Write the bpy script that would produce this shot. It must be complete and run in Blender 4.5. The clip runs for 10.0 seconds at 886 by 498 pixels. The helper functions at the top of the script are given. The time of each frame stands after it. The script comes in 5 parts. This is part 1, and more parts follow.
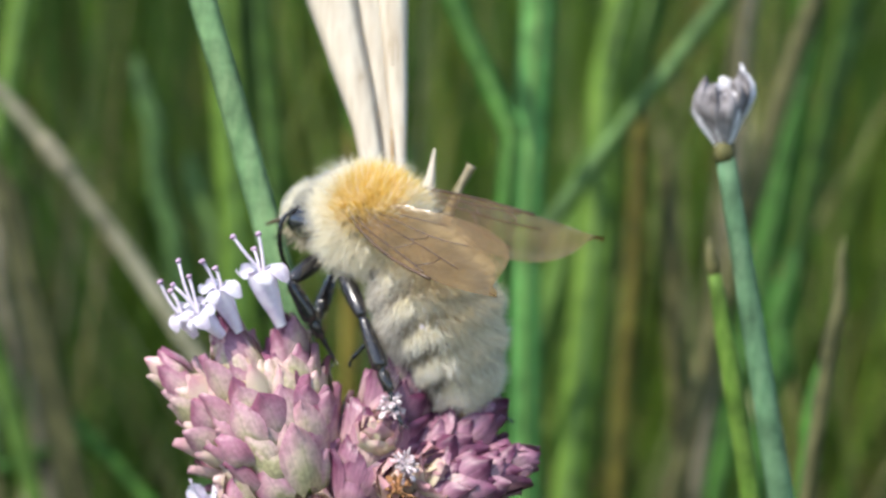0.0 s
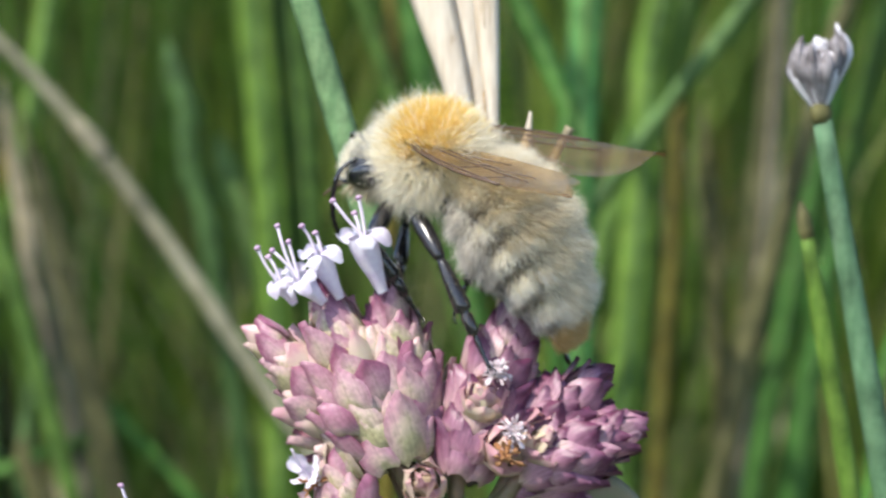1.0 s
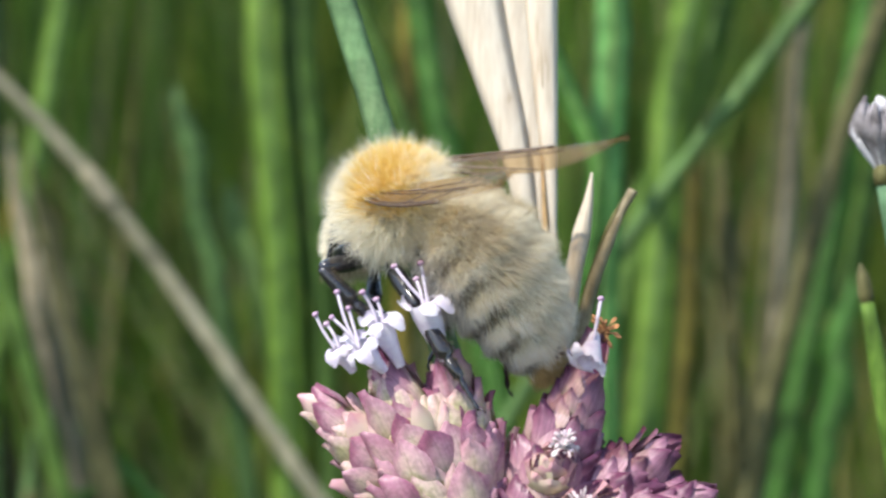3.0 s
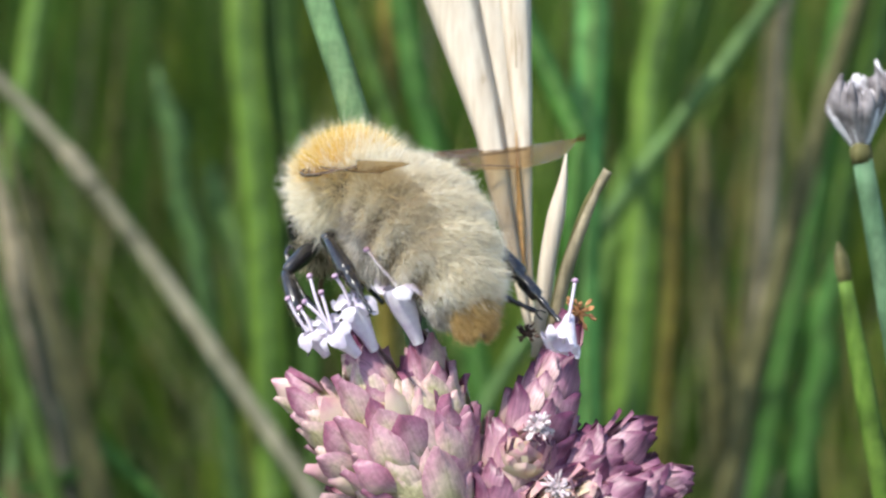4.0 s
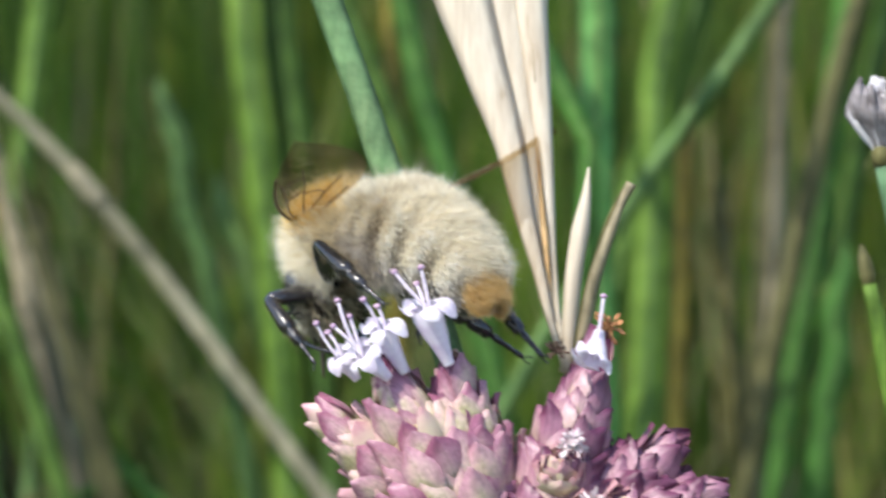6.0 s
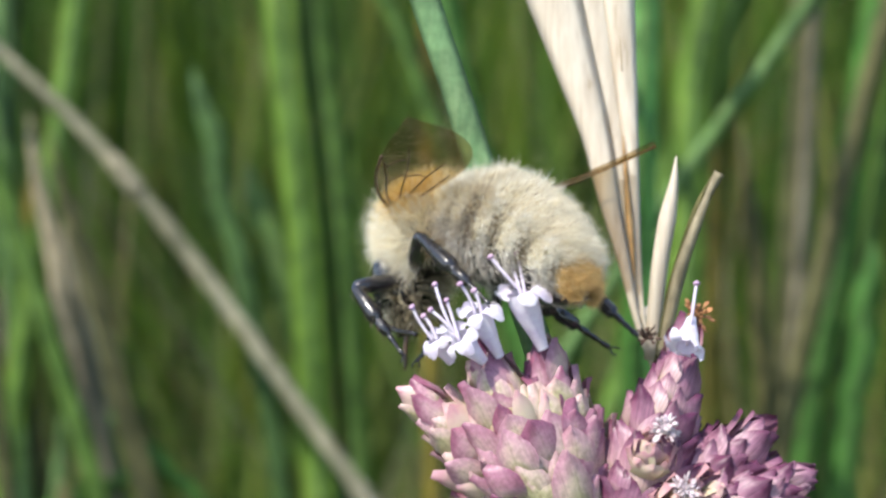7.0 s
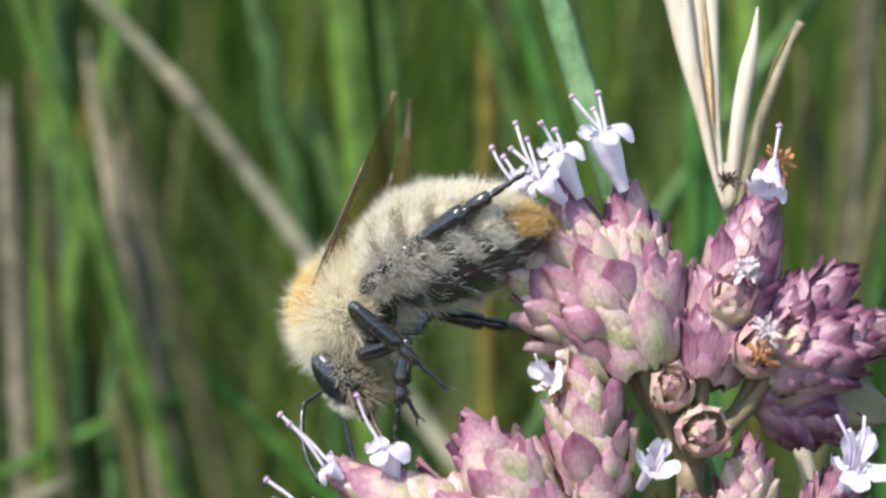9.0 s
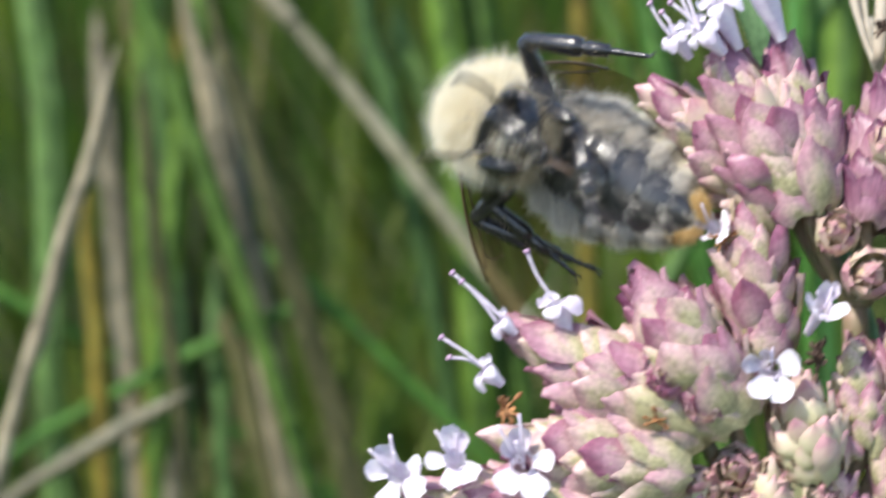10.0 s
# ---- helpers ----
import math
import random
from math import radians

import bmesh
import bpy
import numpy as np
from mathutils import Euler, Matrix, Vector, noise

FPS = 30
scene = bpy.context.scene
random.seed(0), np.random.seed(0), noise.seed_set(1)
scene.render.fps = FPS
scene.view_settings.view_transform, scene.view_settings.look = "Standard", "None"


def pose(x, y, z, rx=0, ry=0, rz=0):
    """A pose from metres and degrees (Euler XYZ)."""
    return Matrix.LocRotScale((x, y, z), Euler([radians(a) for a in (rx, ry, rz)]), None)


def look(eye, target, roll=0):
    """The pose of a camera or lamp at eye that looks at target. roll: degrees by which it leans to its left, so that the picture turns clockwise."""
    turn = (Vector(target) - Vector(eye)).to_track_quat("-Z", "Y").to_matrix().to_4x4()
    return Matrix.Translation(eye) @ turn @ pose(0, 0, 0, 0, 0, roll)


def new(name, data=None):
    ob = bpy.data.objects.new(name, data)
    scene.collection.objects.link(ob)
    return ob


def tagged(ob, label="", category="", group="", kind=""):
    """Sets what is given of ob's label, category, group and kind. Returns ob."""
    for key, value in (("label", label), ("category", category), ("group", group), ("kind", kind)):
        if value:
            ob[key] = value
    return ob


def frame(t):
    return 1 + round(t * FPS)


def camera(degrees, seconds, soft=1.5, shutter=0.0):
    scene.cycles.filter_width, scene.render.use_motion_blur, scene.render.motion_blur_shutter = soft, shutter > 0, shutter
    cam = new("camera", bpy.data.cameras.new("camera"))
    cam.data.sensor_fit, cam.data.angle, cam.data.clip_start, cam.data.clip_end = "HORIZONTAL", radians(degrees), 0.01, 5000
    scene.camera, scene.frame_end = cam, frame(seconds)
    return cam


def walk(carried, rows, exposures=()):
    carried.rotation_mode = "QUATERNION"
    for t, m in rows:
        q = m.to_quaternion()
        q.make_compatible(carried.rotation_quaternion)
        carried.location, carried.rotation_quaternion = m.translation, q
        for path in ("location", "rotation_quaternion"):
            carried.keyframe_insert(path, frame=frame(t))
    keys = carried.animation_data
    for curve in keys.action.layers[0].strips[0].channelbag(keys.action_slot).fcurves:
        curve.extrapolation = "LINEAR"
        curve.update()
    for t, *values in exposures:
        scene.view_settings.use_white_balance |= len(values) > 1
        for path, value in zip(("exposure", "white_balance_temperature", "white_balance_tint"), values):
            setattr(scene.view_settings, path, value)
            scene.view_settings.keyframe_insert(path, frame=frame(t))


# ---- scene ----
MM = 0.001
# The view space: x right, y away, z up in millimetres, tipped 10 degrees down, its origin 0.30 m over the ground.
VIEW = pose(0, 0, 0.30, -10, 0, 0)


def V(x, y, z):
    """A point of the view space, in metres in the world."""
    return VIEW @ Vector((x * MM, y * MM, z * MM))


def eye(x, y, z, turn, tilt, lean):
    """A pose of the camera, from millimetres and degrees in the view space."""
    return VIEW @ pose(x * MM, y * MM, z * MM, 90 + tilt, 0, -turn) @ pose(0, 0, 0, 0, 0, lean)


# ---- camera ----
cam = camera(20, 10.0, soft=2.5, shutter=0.5)
cam.data.dof.use_dof = True
cam.data.dof.focus_distance = 0.109
cam.data.dof.aperture_fstop = 62
walk(cam, [
    (0.0, eye(9.60, -115.35, 1.51, -2.12, -0.21, 1.19)),
    (0.5, eye(6.86, -115.00, 0.81, -1.61, -0.14, 0.65)),
    (1.0, eye(3.49, -113.00, -0.40, -1.43, -0.13, 0.64)),
    (1.5, eye(1.23, -110.11, 0.13, -1.44, -0.09, 0.41)),
    (2.0, eye(-1.64, -111.16, 1.59, -1.26, 0.35, 0.11)),
    (2.5, eye(-2.14, -110.64, 2.07, -1.44, 0.77, 0.08)),
    (3.0, eye(-1.04, -109.82, 1.00, -0.58, 0.64, 0.74)),
    (3.2, eye(-0.40, -108.66, 1.32, -0.61, 0.31, 0.42)),
    (4.3, eye(-0.11, -109.24, 1.43, -0.27, 0.02, 0.19)),
    (4.5, eye(0.10, -108.20, 0.65, -0.26, 0.08, -0.55)),
    (5.0, eye(0.96, -107.50, -0.64, -0.28, 0.30, 0.12)),
    (5.5, eye(-0.00, -107.61, -0.01, 0.00, 0.00, -0.58)),
    (6.0, eye(-1.69, -108.75, 2.69, -0.23, -0.17, -1.58)),
    (6.2, eye(-4.17, -111.06, 2.75, 0.51, 0.09, -1.16)),
    (7.3, eye(-8.19, -108.82, 1.20, 0.39, -0.23, -0.53)),
    (7.5, eye(-9.02, -106.46, -0.04, 0.60, 0.36, 0.48)),
    (8.0, eye(-8.96, -105.36, -1.52, 1.11, 0.28, 0.76)),
    (8.5, eye(-8.44, -108.08, -1.43, 0.56, 0.16, -0.21)),
    (9.0, eye(-9.41, -109.30, -4.97, -0.23, -0.07, -0.28)),
    (9.2, eye(-9.48, -110.00, -6.33, -0.24, -0.05, -0.15)),
    (9.3, eye(-11.13, -111.00, -7.90, -0.27, 0.00, 0.10)),
    (9.5, eye(-13.20, -112.20, -9.46, -0.30, 0.02, 0.42)),
    (10.0, eye(-15.52, -111.24, -9.25, -0.91, -0.98, -2.43)),
])

# ---- world and sun ----
SUN_WAY = VIEW.to_3x3() @ Vector((-0.42, -0.52, 0.74)).normalized()
world = bpy.data.worlds.new("world")
scene.world = world
world.use_nodes = True
sky = world.node_tree.nodes.new("ShaderNodeTexSky")
sky.sky_type, sky.sun_disc = "NISHITA", False
sky.sun_elevation = math.asin(SUN_WAY.z)
sky.sun_rotation = math.atan2(SUN_WAY.x, SUN_WAY.y)
back = world.node_tree.nodes["Background"]
back.inputs["Strength"].default_value = 0.20
world.node_tree.links.new(sky.outputs["Color"], back.inputs["Color"])
sun = new("sun", bpy.data.lights.new("sun", "SUN"))
sun.data.energy, sun.data.angle, sun.data.color = 4.4, radians(0.6), (1.0, 0.95, 0.86)
sun.matrix_world = look(V(-120, -150, 210), V(0, 0, 0))
scene.view_settings.exposure = 0.65


# ---- materials ----
class Nodes:
    """A small writer of node trees."""

    def __init__(self, name):
        self.mat = bpy.data.materials.new(name)
        self.mat.use_nodes = True
        self.tree = self.mat.node_tree
        self.bsdf = self.tree.nodes["Principled BSDF"]
        self.out = self.tree.nodes["Material Output"]

    def add(self, kind, **values):
        node = self.tree.nodes.new(kind)
        for key, value in values.items():
            if key in node.inputs:
                node.inputs[key].default_value = value
        return node

    def link(self, a, b):
        self.tree.links.new(a, b)

    def noise(self, scale, detail=3.0, rough=0.55, stretch=None):
        node = self.add("ShaderNodeTexNoise", Scale=scale, Detail=detail, Roughness=rough)
        coord = self.add("ShaderNodeTexCoord")
        if stretch:
            mapping = self.add("ShaderNodeMapping")
            mapping.inputs["Scale"].default_value = stretch
            self.link(coord.outputs["Object"], mapping.inputs["Vector"])
            self.link(mapping.outputs["Vector"], node.inputs["Vector"])
        else:
            self.link(coord.outputs["Object"], node.inputs["Vector"])
        return node.outputs["Fac"]

    def ramp(self, fac, stops):
        node = self.add("ShaderNodeValToRGB")
        band = node.color_ramp
        while len(band.elements) < len(stops):
            band.elements.new(0.5)
        for slot, (place, colour) in zip(band.elements, stops):
            slot.position, slot.color = place, (*colour, 1)
        self.link(fac, node.inputs["Fac"])
        return node.outputs["Color"]

    def mix(self, fac, a, b, blend="MIX"):
        node = self.tree.nodes.new("ShaderNodeMix")
        node.data_type, node.blend_type = "RGBA", blend
        for value, slot in ((fac, 0), (a, 6), (b, 7)):
            if isinstance(value, (int, float)):
                node.inputs[slot].default_value = value
            elif isinstance(value, tuple):
                node.inputs[slot].default_value = (*value, 1)
            else:
                self.link(value, node.inputs[slot])
        return node.outputs[2]

    def math(self, kind, a, b=0.5):
        node = self.tree.nodes.new("ShaderNodeMath")
        node.operation = kind
        for value, slot in ((a, 0), (b, 1)):
            if isinstance(value, (int, float)):
                node.inputs[slot].default_value = value
            else:
                self.link(value, node.inputs[slot])
        return node.outputs[0]

    def random(self, island=False):
        if island:
            return self.add("ShaderNodeNewGeometry").outputs["Random Per Island"]
        return self.add("ShaderNodeObjectInfo").outputs["Random"]

    def generated(self, axis):
        coord, split = self.add("ShaderNodeTexCoord"), self.add("ShaderNodeSeparateXYZ")
        self.link(coord.outputs["Generated"], split.inputs[0])
        return split.outputs[axis]

    def bump(self, fac, strength=0.3, distance=0.0001):
        node = self.add("ShaderNodeBump", Strength=strength, Distance=distance)
        self.link(fac, node.inputs["Height"])
        self.link(node.outputs["Normal"], self.bsdf.inputs["Normal"])

    def finish(self, colour, rough=0.5, through_light=0.0, coat=0.0, specular=0.5):
        if isinstance(colour, tuple):
            self.bsdf.inputs["Base Color"].default_value = (*colour, 1)
        else:
            self.link(colour, self.bsdf.inputs["Base Color"])
        self.bsdf.inputs["Roughness"].default_value = rough
        self.bsdf.inputs["Coat Weight"].default_value = coat
        self.bsdf.inputs["Specular IOR Level"].default_value = specular
        if through_light:
            leaf, join = self.add("ShaderNodeBsdfTranslucent"), self.add("ShaderNodeMixShader")
            if isinstance(colour, tuple):
                leaf.inputs["Color"].default_value = (*colour, 1)
            else:
                self.link(colour, leaf.inputs["Color"])
            join.inputs[0].default_value = through_light
            self.link(self.bsdf.outputs[0], join.inputs[1])
            self.link(leaf.outputs[0], join.inputs[2])
            self.link(join.outputs[0], self.out.inputs["Surface"])
        return self.mat


def blade_material(name, dark, mid, light, rough=0.6, leaf=0.3, island=False, veins=2500):
    n = Nodes(name)
    streak = n.noise(veins, 2.0, 0.5, (1, 1, 0.03))
    patch = n.noise(120, 3.0)
    tone = n.ramp(n.mix(0.5, streak, patch), [(0.3, dark), (0.5, mid), (0.72, light)])
    # Mottle painted into the colour: shade and sun patches that leaves throw on each other.
    fleck = n.noise(420, 4.0, 0.65)
    tone = n.mix(1.0, tone, n.ramp(fleck, [(0.32, (0.52, 0.54, 0.52)), (0.5, (0.95, 0.95, 0.92)), (0.70, (1.45, 1.42, 1.4))]), "MULTIPLY")
    shift = n.ramp(n.random(island), [(0.0, (0.6, 0.65, 0.6)), (0.5, (1, 1, 1)), (1.0, (1.3, 1.2, 1.0))])
    n.bump(streak, 0.35, 0.0001)
    return n.finish(n.mix(1.0, tone, shift, "MULTIPLY"), rough, leaf, 0.0, 0.25)


M_BLADE = {
    "teal": blade_material("teal_rush_skin", (0.075, 0.165, 0.085), (0.125, 0.24, 0.13), (0.19, 0.31, 0.18)),
    "jade": blade_material("jade_grass_skin", (0.055, 0.18, 0.045), (0.098, 0.265, 0.07), (0.16, 0.35, 0.11)),
    "green": blade_material("green_grass_skin", (0.028, 0.10, 0.014), (0.055, 0.165, 0.028), (0.10, 0.23, 0.05)),
    "lime": blade_material("lime_grass_skin", (0.055, 0.12, 0.018), (0.092, 0.18, 0.03), (0.145, 0.235, 0.055)),
    "pale": blade_material("pale_grass_skin", (0.065, 0.13, 0.035), (0.10, 0.19, 0.06), (0.155, 0.25, 0.10)),
    "ochre": blade_material("ochre_grass_skin", (0.11, 0.095, 0.02), (0.17, 0.145, 0.03), (0.22, 0.21, 0.05), 0.6),
    "tan": blade_material("tan_grass_skin", (0.06, 0.065, 0.028), (0.105, 0.106, 0.046), (0.17, 0.165, 0.08), 0.65),
    "straw": blade_material("straw_skin", (0.18, 0.16, 0.115), (0.30, 0.27, 0.20), (0.44, 0.40, 0.31), 0.65),
}


def cream_straw():
    n = Nodes("bleached_straw")
    streak = n.noise(1800, 3.0, 0.6, (1, 1, 0.04))
    stain = n.noise(260, 4.0, 0.65)
    tone = n.ramp(streak, [(0.26, (0.38, 0.29, 0.19)), (0.38, (0.56, 0.47, 0.36)), (0.6, (0.68, 0.60, 0.48))])
    tone = n.mix(n.ramp(stain, [(0.58, (0, 0, 0)), (0.76, (0.45, 0.45, 0.45))]), tone, (0.48, 0.33, 0.20))
    n.bump(streak, 0.5, 0.00015)
    return n.finish(tone, 0.6, 0.15)


M_CREAM = cream_straw()
M_RUST_STRAW = blade_material("rusty_straw_skin", (0.20, 0.12, 0.06), (0.36, 0.24, 0.13), (0.52, 0.40, 0.26), 0.65, 0.1)
M_CULM = blade_material("grey_culm_skin", (0.15, 0.135, 0.09), (0.29, 0.26, 0.18), (0.50, 0.455, 0.35), 0.65, 0.05)


def field_grass():
    n = Nodes("meadow_grass_skin")
    tone = n.ramp(n.random(True), [(0.0, (0.020, 0.050, 0.006)), (0.3, (0.040, 0.094, 0.011)), (0.55, (0.070, 0.145, 0.016)),
                                   (0.80, (0.12, 0.19, 0.018)), (0.90, (0.14, 0.17, 0.022)), (0.96, (0.15, 0.12, 0.04)), (1.0, (0.09, 0.16, 0.03))])
    patch = n.noise(60, 3.0)
    tone = n.mix(0.6, tone, n.ramp(patch, [(0.3, (0.55, 0.55, 0.55)), (0.7, (1.15, 1.15, 1.0))]), "MULTIPLY")
    return n.finish(tone, 0.7, 0.3, 0.0, 0.2)


def scrap_grass():
    n = Nodes("scrap_grass_skin")
    tone = n.ramp(n.random(True), [(0.0, (0.02, 0.05, 0.01)), (0.35, (0.06, 0.13, 0.018)), (0.5, (0.18, 0.29, 0.03)), (0.66, (0.29, 0.38, 0.11)),
                                   (0.76, (0.31, 0.26, 0.09)), (0.9, (0.50, 0.45, 0.27)), (1.0, (0.15, 0.11, 0.04))])
    spots = n.noise(500, 4.0, 0.65)
    tone = n.mix(1.0, tone, n.ramp(spots, [(0.3, (0.35, 0.35, 0.35)), (0.55, (1, 1, 1)), (0.7, (1.5, 1.5, 1.4))]), "MULTIPLY")
    return n.finish(tone, 0.65, 0.3, 0.0, 0.25)


def soil():
    n = Nodes("meadow_soil")
    tone = n.ramp(n.noise(9, 6.0), [(0.3, (0.02, 0.03, 0.01)), (0.5, (0.035, 0.06, 0.015)), (0.7, (0.07, 0.08, 0.03))])
    litter = n.noise(160, 4.0)
    n.bump(litter, 0.6, 0.004)
    return n.finish(n.mix(n.ramp(litter, [(0.5, (0, 0, 0)), (0.7, (0.5, 0.5, 0.5))]), tone, (0.14, 0.10, 0.05)), 0.9)


def bract_skin():
    n = Nodes("bract_skin")
    up = n.generated(2)
    blotch = n.noise(900, 3.0)
    veins = n.noise(5200, 2.0, 0.5, (0.4, 1.6, 0.12))
    place = n.math("ADD", n.math("MULTIPLY", n.math("SUBTRACT", up, 0.16), 1.0), n.math("MULTIPLY", n.math("SUBTRACT", blotch, 0.47), 0.9))
    place = n.math("ADD", place, n.math("MULTIPLY", n.math("SUBTRACT", n.random(), 0.52), 0.75))
    rim = n.math("ABSOLUTE", n.math("SUBTRACT", n.generated(1), 0.5))
    place = n.math("ADD", place, n.math("MULTIPLY", n.math("SUBTRACT", rim, 0.22), 1.0))
    tone = n.ramp(place, [(0.06, (0.53, 0.51, 0.29)), (0.25, (0.64, 0.53, 0.42)), (0.43, (0.62, 0.44, 0.43)),
                          (0.66, (0.49, 0.275, 0.34)), (0.94, (0.32, 0.12, 0.20))])
    fleck = n.noise(3800, 3.0)
    tone = n.mix(0.6, tone, n.ramp(fleck, [(0.35, (0.60, 0.54, 0.54)), (0.65, (1.12, 1.09, 1.06))]), "MULTIPLY")
    tone = n.mix(0.55, tone, n.ramp(veins, [(0.35, (0.66, 0.58, 0.62)), (0.62, (1.08, 1.05, 1.05))]), "MULTIPLY")
    n.bump(veins, 0.35, 0.00008)
    return n.finish(tone, 0.42, 0.22)


def dark_bract_skin():
    n = Nodes("dusky_bract_skin")
    up, blotch = n.generated(2), n.noise(900, 3.0)
    place = n.math("ADD", up, n.math("MULTIPLY", n.math("SUBTRACT", blotch, 0.5), 0.7))
    place = n.math("ADD", place, n.math("MULTIPLY", n.math("SUBTRACT", n.random(), 0.5), 0.6))
    # Purple of the bracts, taken darker to include shadow on the right-hand spikelets.
    tone = n.ramp(place, [(0.0, (0.50, 0.40, 0.31)), (0.3, (0.45, 0.28, 0.31)), (0.6, (0.31, 0.15, 0.215)), (0.95, (0.13, 0.035, 0.08))])
    veins = n.noise(5200, 2.0, 0.5, (0.4, 1.6, 0.12))
    tone = n.mix(0.7, tone, n.ramp(veins, [(0.35, (0.60, 0.55, 0.58)), (0.62, (1.25, 1.2, 1.2))]), "MULTIPLY")
    n.bump(veins, 0.35, 0.00008)
    return n.finish(tone, 0.42, 0.22)


def green_bract_skin():
    n = Nodes("greenish_bract_skin")
    up, blotch = n.generated(2), n.noise(900, 3.0)
    place = n.math("ADD", up, n.math("MULTIPLY", n.math("SUBTRACT", blotch, 0.5), 0.8))
    place = n.math("ADD", place, n.math("MULTIPLY", n.math("SUBTRACT", n.random(), 0.5), 0.5))
    tone = n.ramp(place, [(0.0, (0.52, 0.52, 0.27)), (0.4, (0.62, 0.55, 0.38)), (0.75, (0.60, 0.44, 0.38)), (1.0, (0.50, 0.27, 0.30))])
    return n.finish(tone, 0.45, 0.22)


def petal_skin():
    n = Nodes("petal_skin")
    tone = n.ramp(n.noise(1400, 3.0), [(0.3, (0.58, 0.50, 0.64)), (0.5, (0.72, 0.67, 0.76)), (0.7, (0.80, 0.78, 0.83))])
    return n.finish(tone, 0.5, 0.3)


def plain(name, low, high, scale=1500, rough=0.6, leaf=0.0, coat=0.0, island=False):
    n = Nodes(name)
    tone = n.ramp(n.noise(scale, 4.0), [(0.3, low), (0.7, high)])
    if island:
        tone = n.mix(1.0, tone, n.ramp(n.random(True), [(0.0, (0.7, 0.7, 0.7)), (1.0, (1.25, 1.25, 1.25))]), "MULTIPLY")
    n.bump(n.noise(scale * 2, 3.0), 0.25, 0.00006)
    return n.finish(tone, rough, leaf, coat)


def hair_skin(name, low, high, rough=0.45):
    n = Nodes(name)
    tone = n.ramp(n.random(True), [(0.0, low), (1.0, high)])
    return n.finish(tone, rough, 0.5, 0.0, 0.4)


def wing_skin():
    n = Nodes("wing_membrane_skin")
    tone = n.ramp(n.noise(700, 3.0), [(0.3, (0.115, 0.078, 0.038)), (0.7, (0.22, 0.15, 0.08))])
    ripple = n.noise(1300, 3.0)
    n.bump(ripple, 0.5, 0.0002)
    n.finish(tone, 0.22, 0.0, 0.0, 0.6)
    clear, join = n.add("ShaderNodeBsdfTransparent"), n.add("ShaderNodeMixShader")
    clear.inputs["Color"].default_value = (0.79, 0.65, 0.43, 1)
    join.inputs[0].default_value = 0.40
    n.link(clear.outputs[0], join.inputs[1])
    n.link(n.bsdf.outputs[0], join.inputs[2])
    n.link(join.outputs[0], n.out.inputs["Surface"])
    return n.mat


M_GRASS, M_SCRAP, M_SOIL = field_grass(), scrap_grass(), soil()
M_BRACT, M_DUSKY, M_GREENISH, M_PETAL = bract_skin(), dark_bract_skin(), green_bract_skin(), petal_skin()
M_CORE = plain("spikelet_core", (0.26, 0.20, 0.12), (0.44, 0.33, 0.22), 1200, 0.7)
M_STEM = plain("oregano_stem", (0.12, 0.14, 0.05), (0.26, 0.16, 0.12), 700, 0.55)
M_STAMEN = plain("stamen_skin", (0.66, 0.56, 0.70), (0.80, 0.74, 0.82), 2500, 0.5, 0.25)
M_ANTHER = plain("anther_skin", (0.30, 0.18, 0.30), (0.48, 0.34, 0.44), 2500, 0.6)
M_WITHERED = plain("withered_petal", (0.20, 0.08, 0.03), (0.48, 0.24, 0.10), 1600, 0.8, 0.15, island=True)
M_DARK_WITHERED = plain("dark_withered_bud", (0.03, 0.018, 0.012), (0.12, 0.07, 0.05), 1600, 0.8, 0.1, island=True)
M_FLUFF = plain("bleached_petal", (0.55, 0.42, 0.45), (0.80, 0.72, 0.74), 1800, 0.7, 0.25, island=True)
M_CHITIN = plain("black_chitin", (0.008, 0.008, 0.010), (0.022, 0.020, 0.022), 3000, 0.22, 0.0, 0.5)
M_BELLY = plain("belly_chitin", (0.012, 0.012, 0.014), (0.045, 0.042, 0.042), 1600, 0.3, 0.0, 0.3)
M_EYE = plain("eye_lens", (0.004, 0.004, 0.007), (0.010, 0.010, 0.016), 9000, 0.12, 0.0, 0.8)
M_VEIN = plain("wing_vein", (0.045, 0.026, 0.014), (0.10, 0.055, 0.028), 2000, 0.4)
M_WING = wing_skin()
M_ORANGE = hair_skin("orange_hair", (0.74, 0.50, 0.10), (0.95, 0.80, 0.32))
M_CREAM_HAIR = hair_skin("cream_hair", (0.78, 0.71, 0.53), (0.98, 0.955, 0.86))
M_WHITE_HAIR = hair_skin("white_hair", (0.80, 0.77, 0.68), (0.97, 0.95, 0.90))
M_GREY_HAIR = hair_skin("grey_hair", (0.34, 0.29, 0.19), (0.66, 0.58, 0.43))
M_BUFF_HAIR = hair_skin("buff_hair", (0.54, 0.48, 0.36), (0.86, 0.79, 0.64))
M_BELLY_HAIR = hair_skin("belly_hair", (0.40, 0.37, 0.33), (0.86, 0.82, 0.74))
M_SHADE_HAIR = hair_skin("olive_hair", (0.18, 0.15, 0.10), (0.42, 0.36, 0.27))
M_BROWN_HAIR = hair_skin("brown_hair", (0.10, 0.075, 0.045), (0.28, 0.22, 0.14))
M_TAIL_HAIR = hair_skin("tail_hair", (0.52, 0.35, 0.13), (0.80, 0.62, 0.32))
M_RUSH_HEAD = plain("withered_rush_scale", (0.06, 0.05, 0.05), (0.34, 0.31, 0.32), 1300, 0.75, 0.15, island=True)
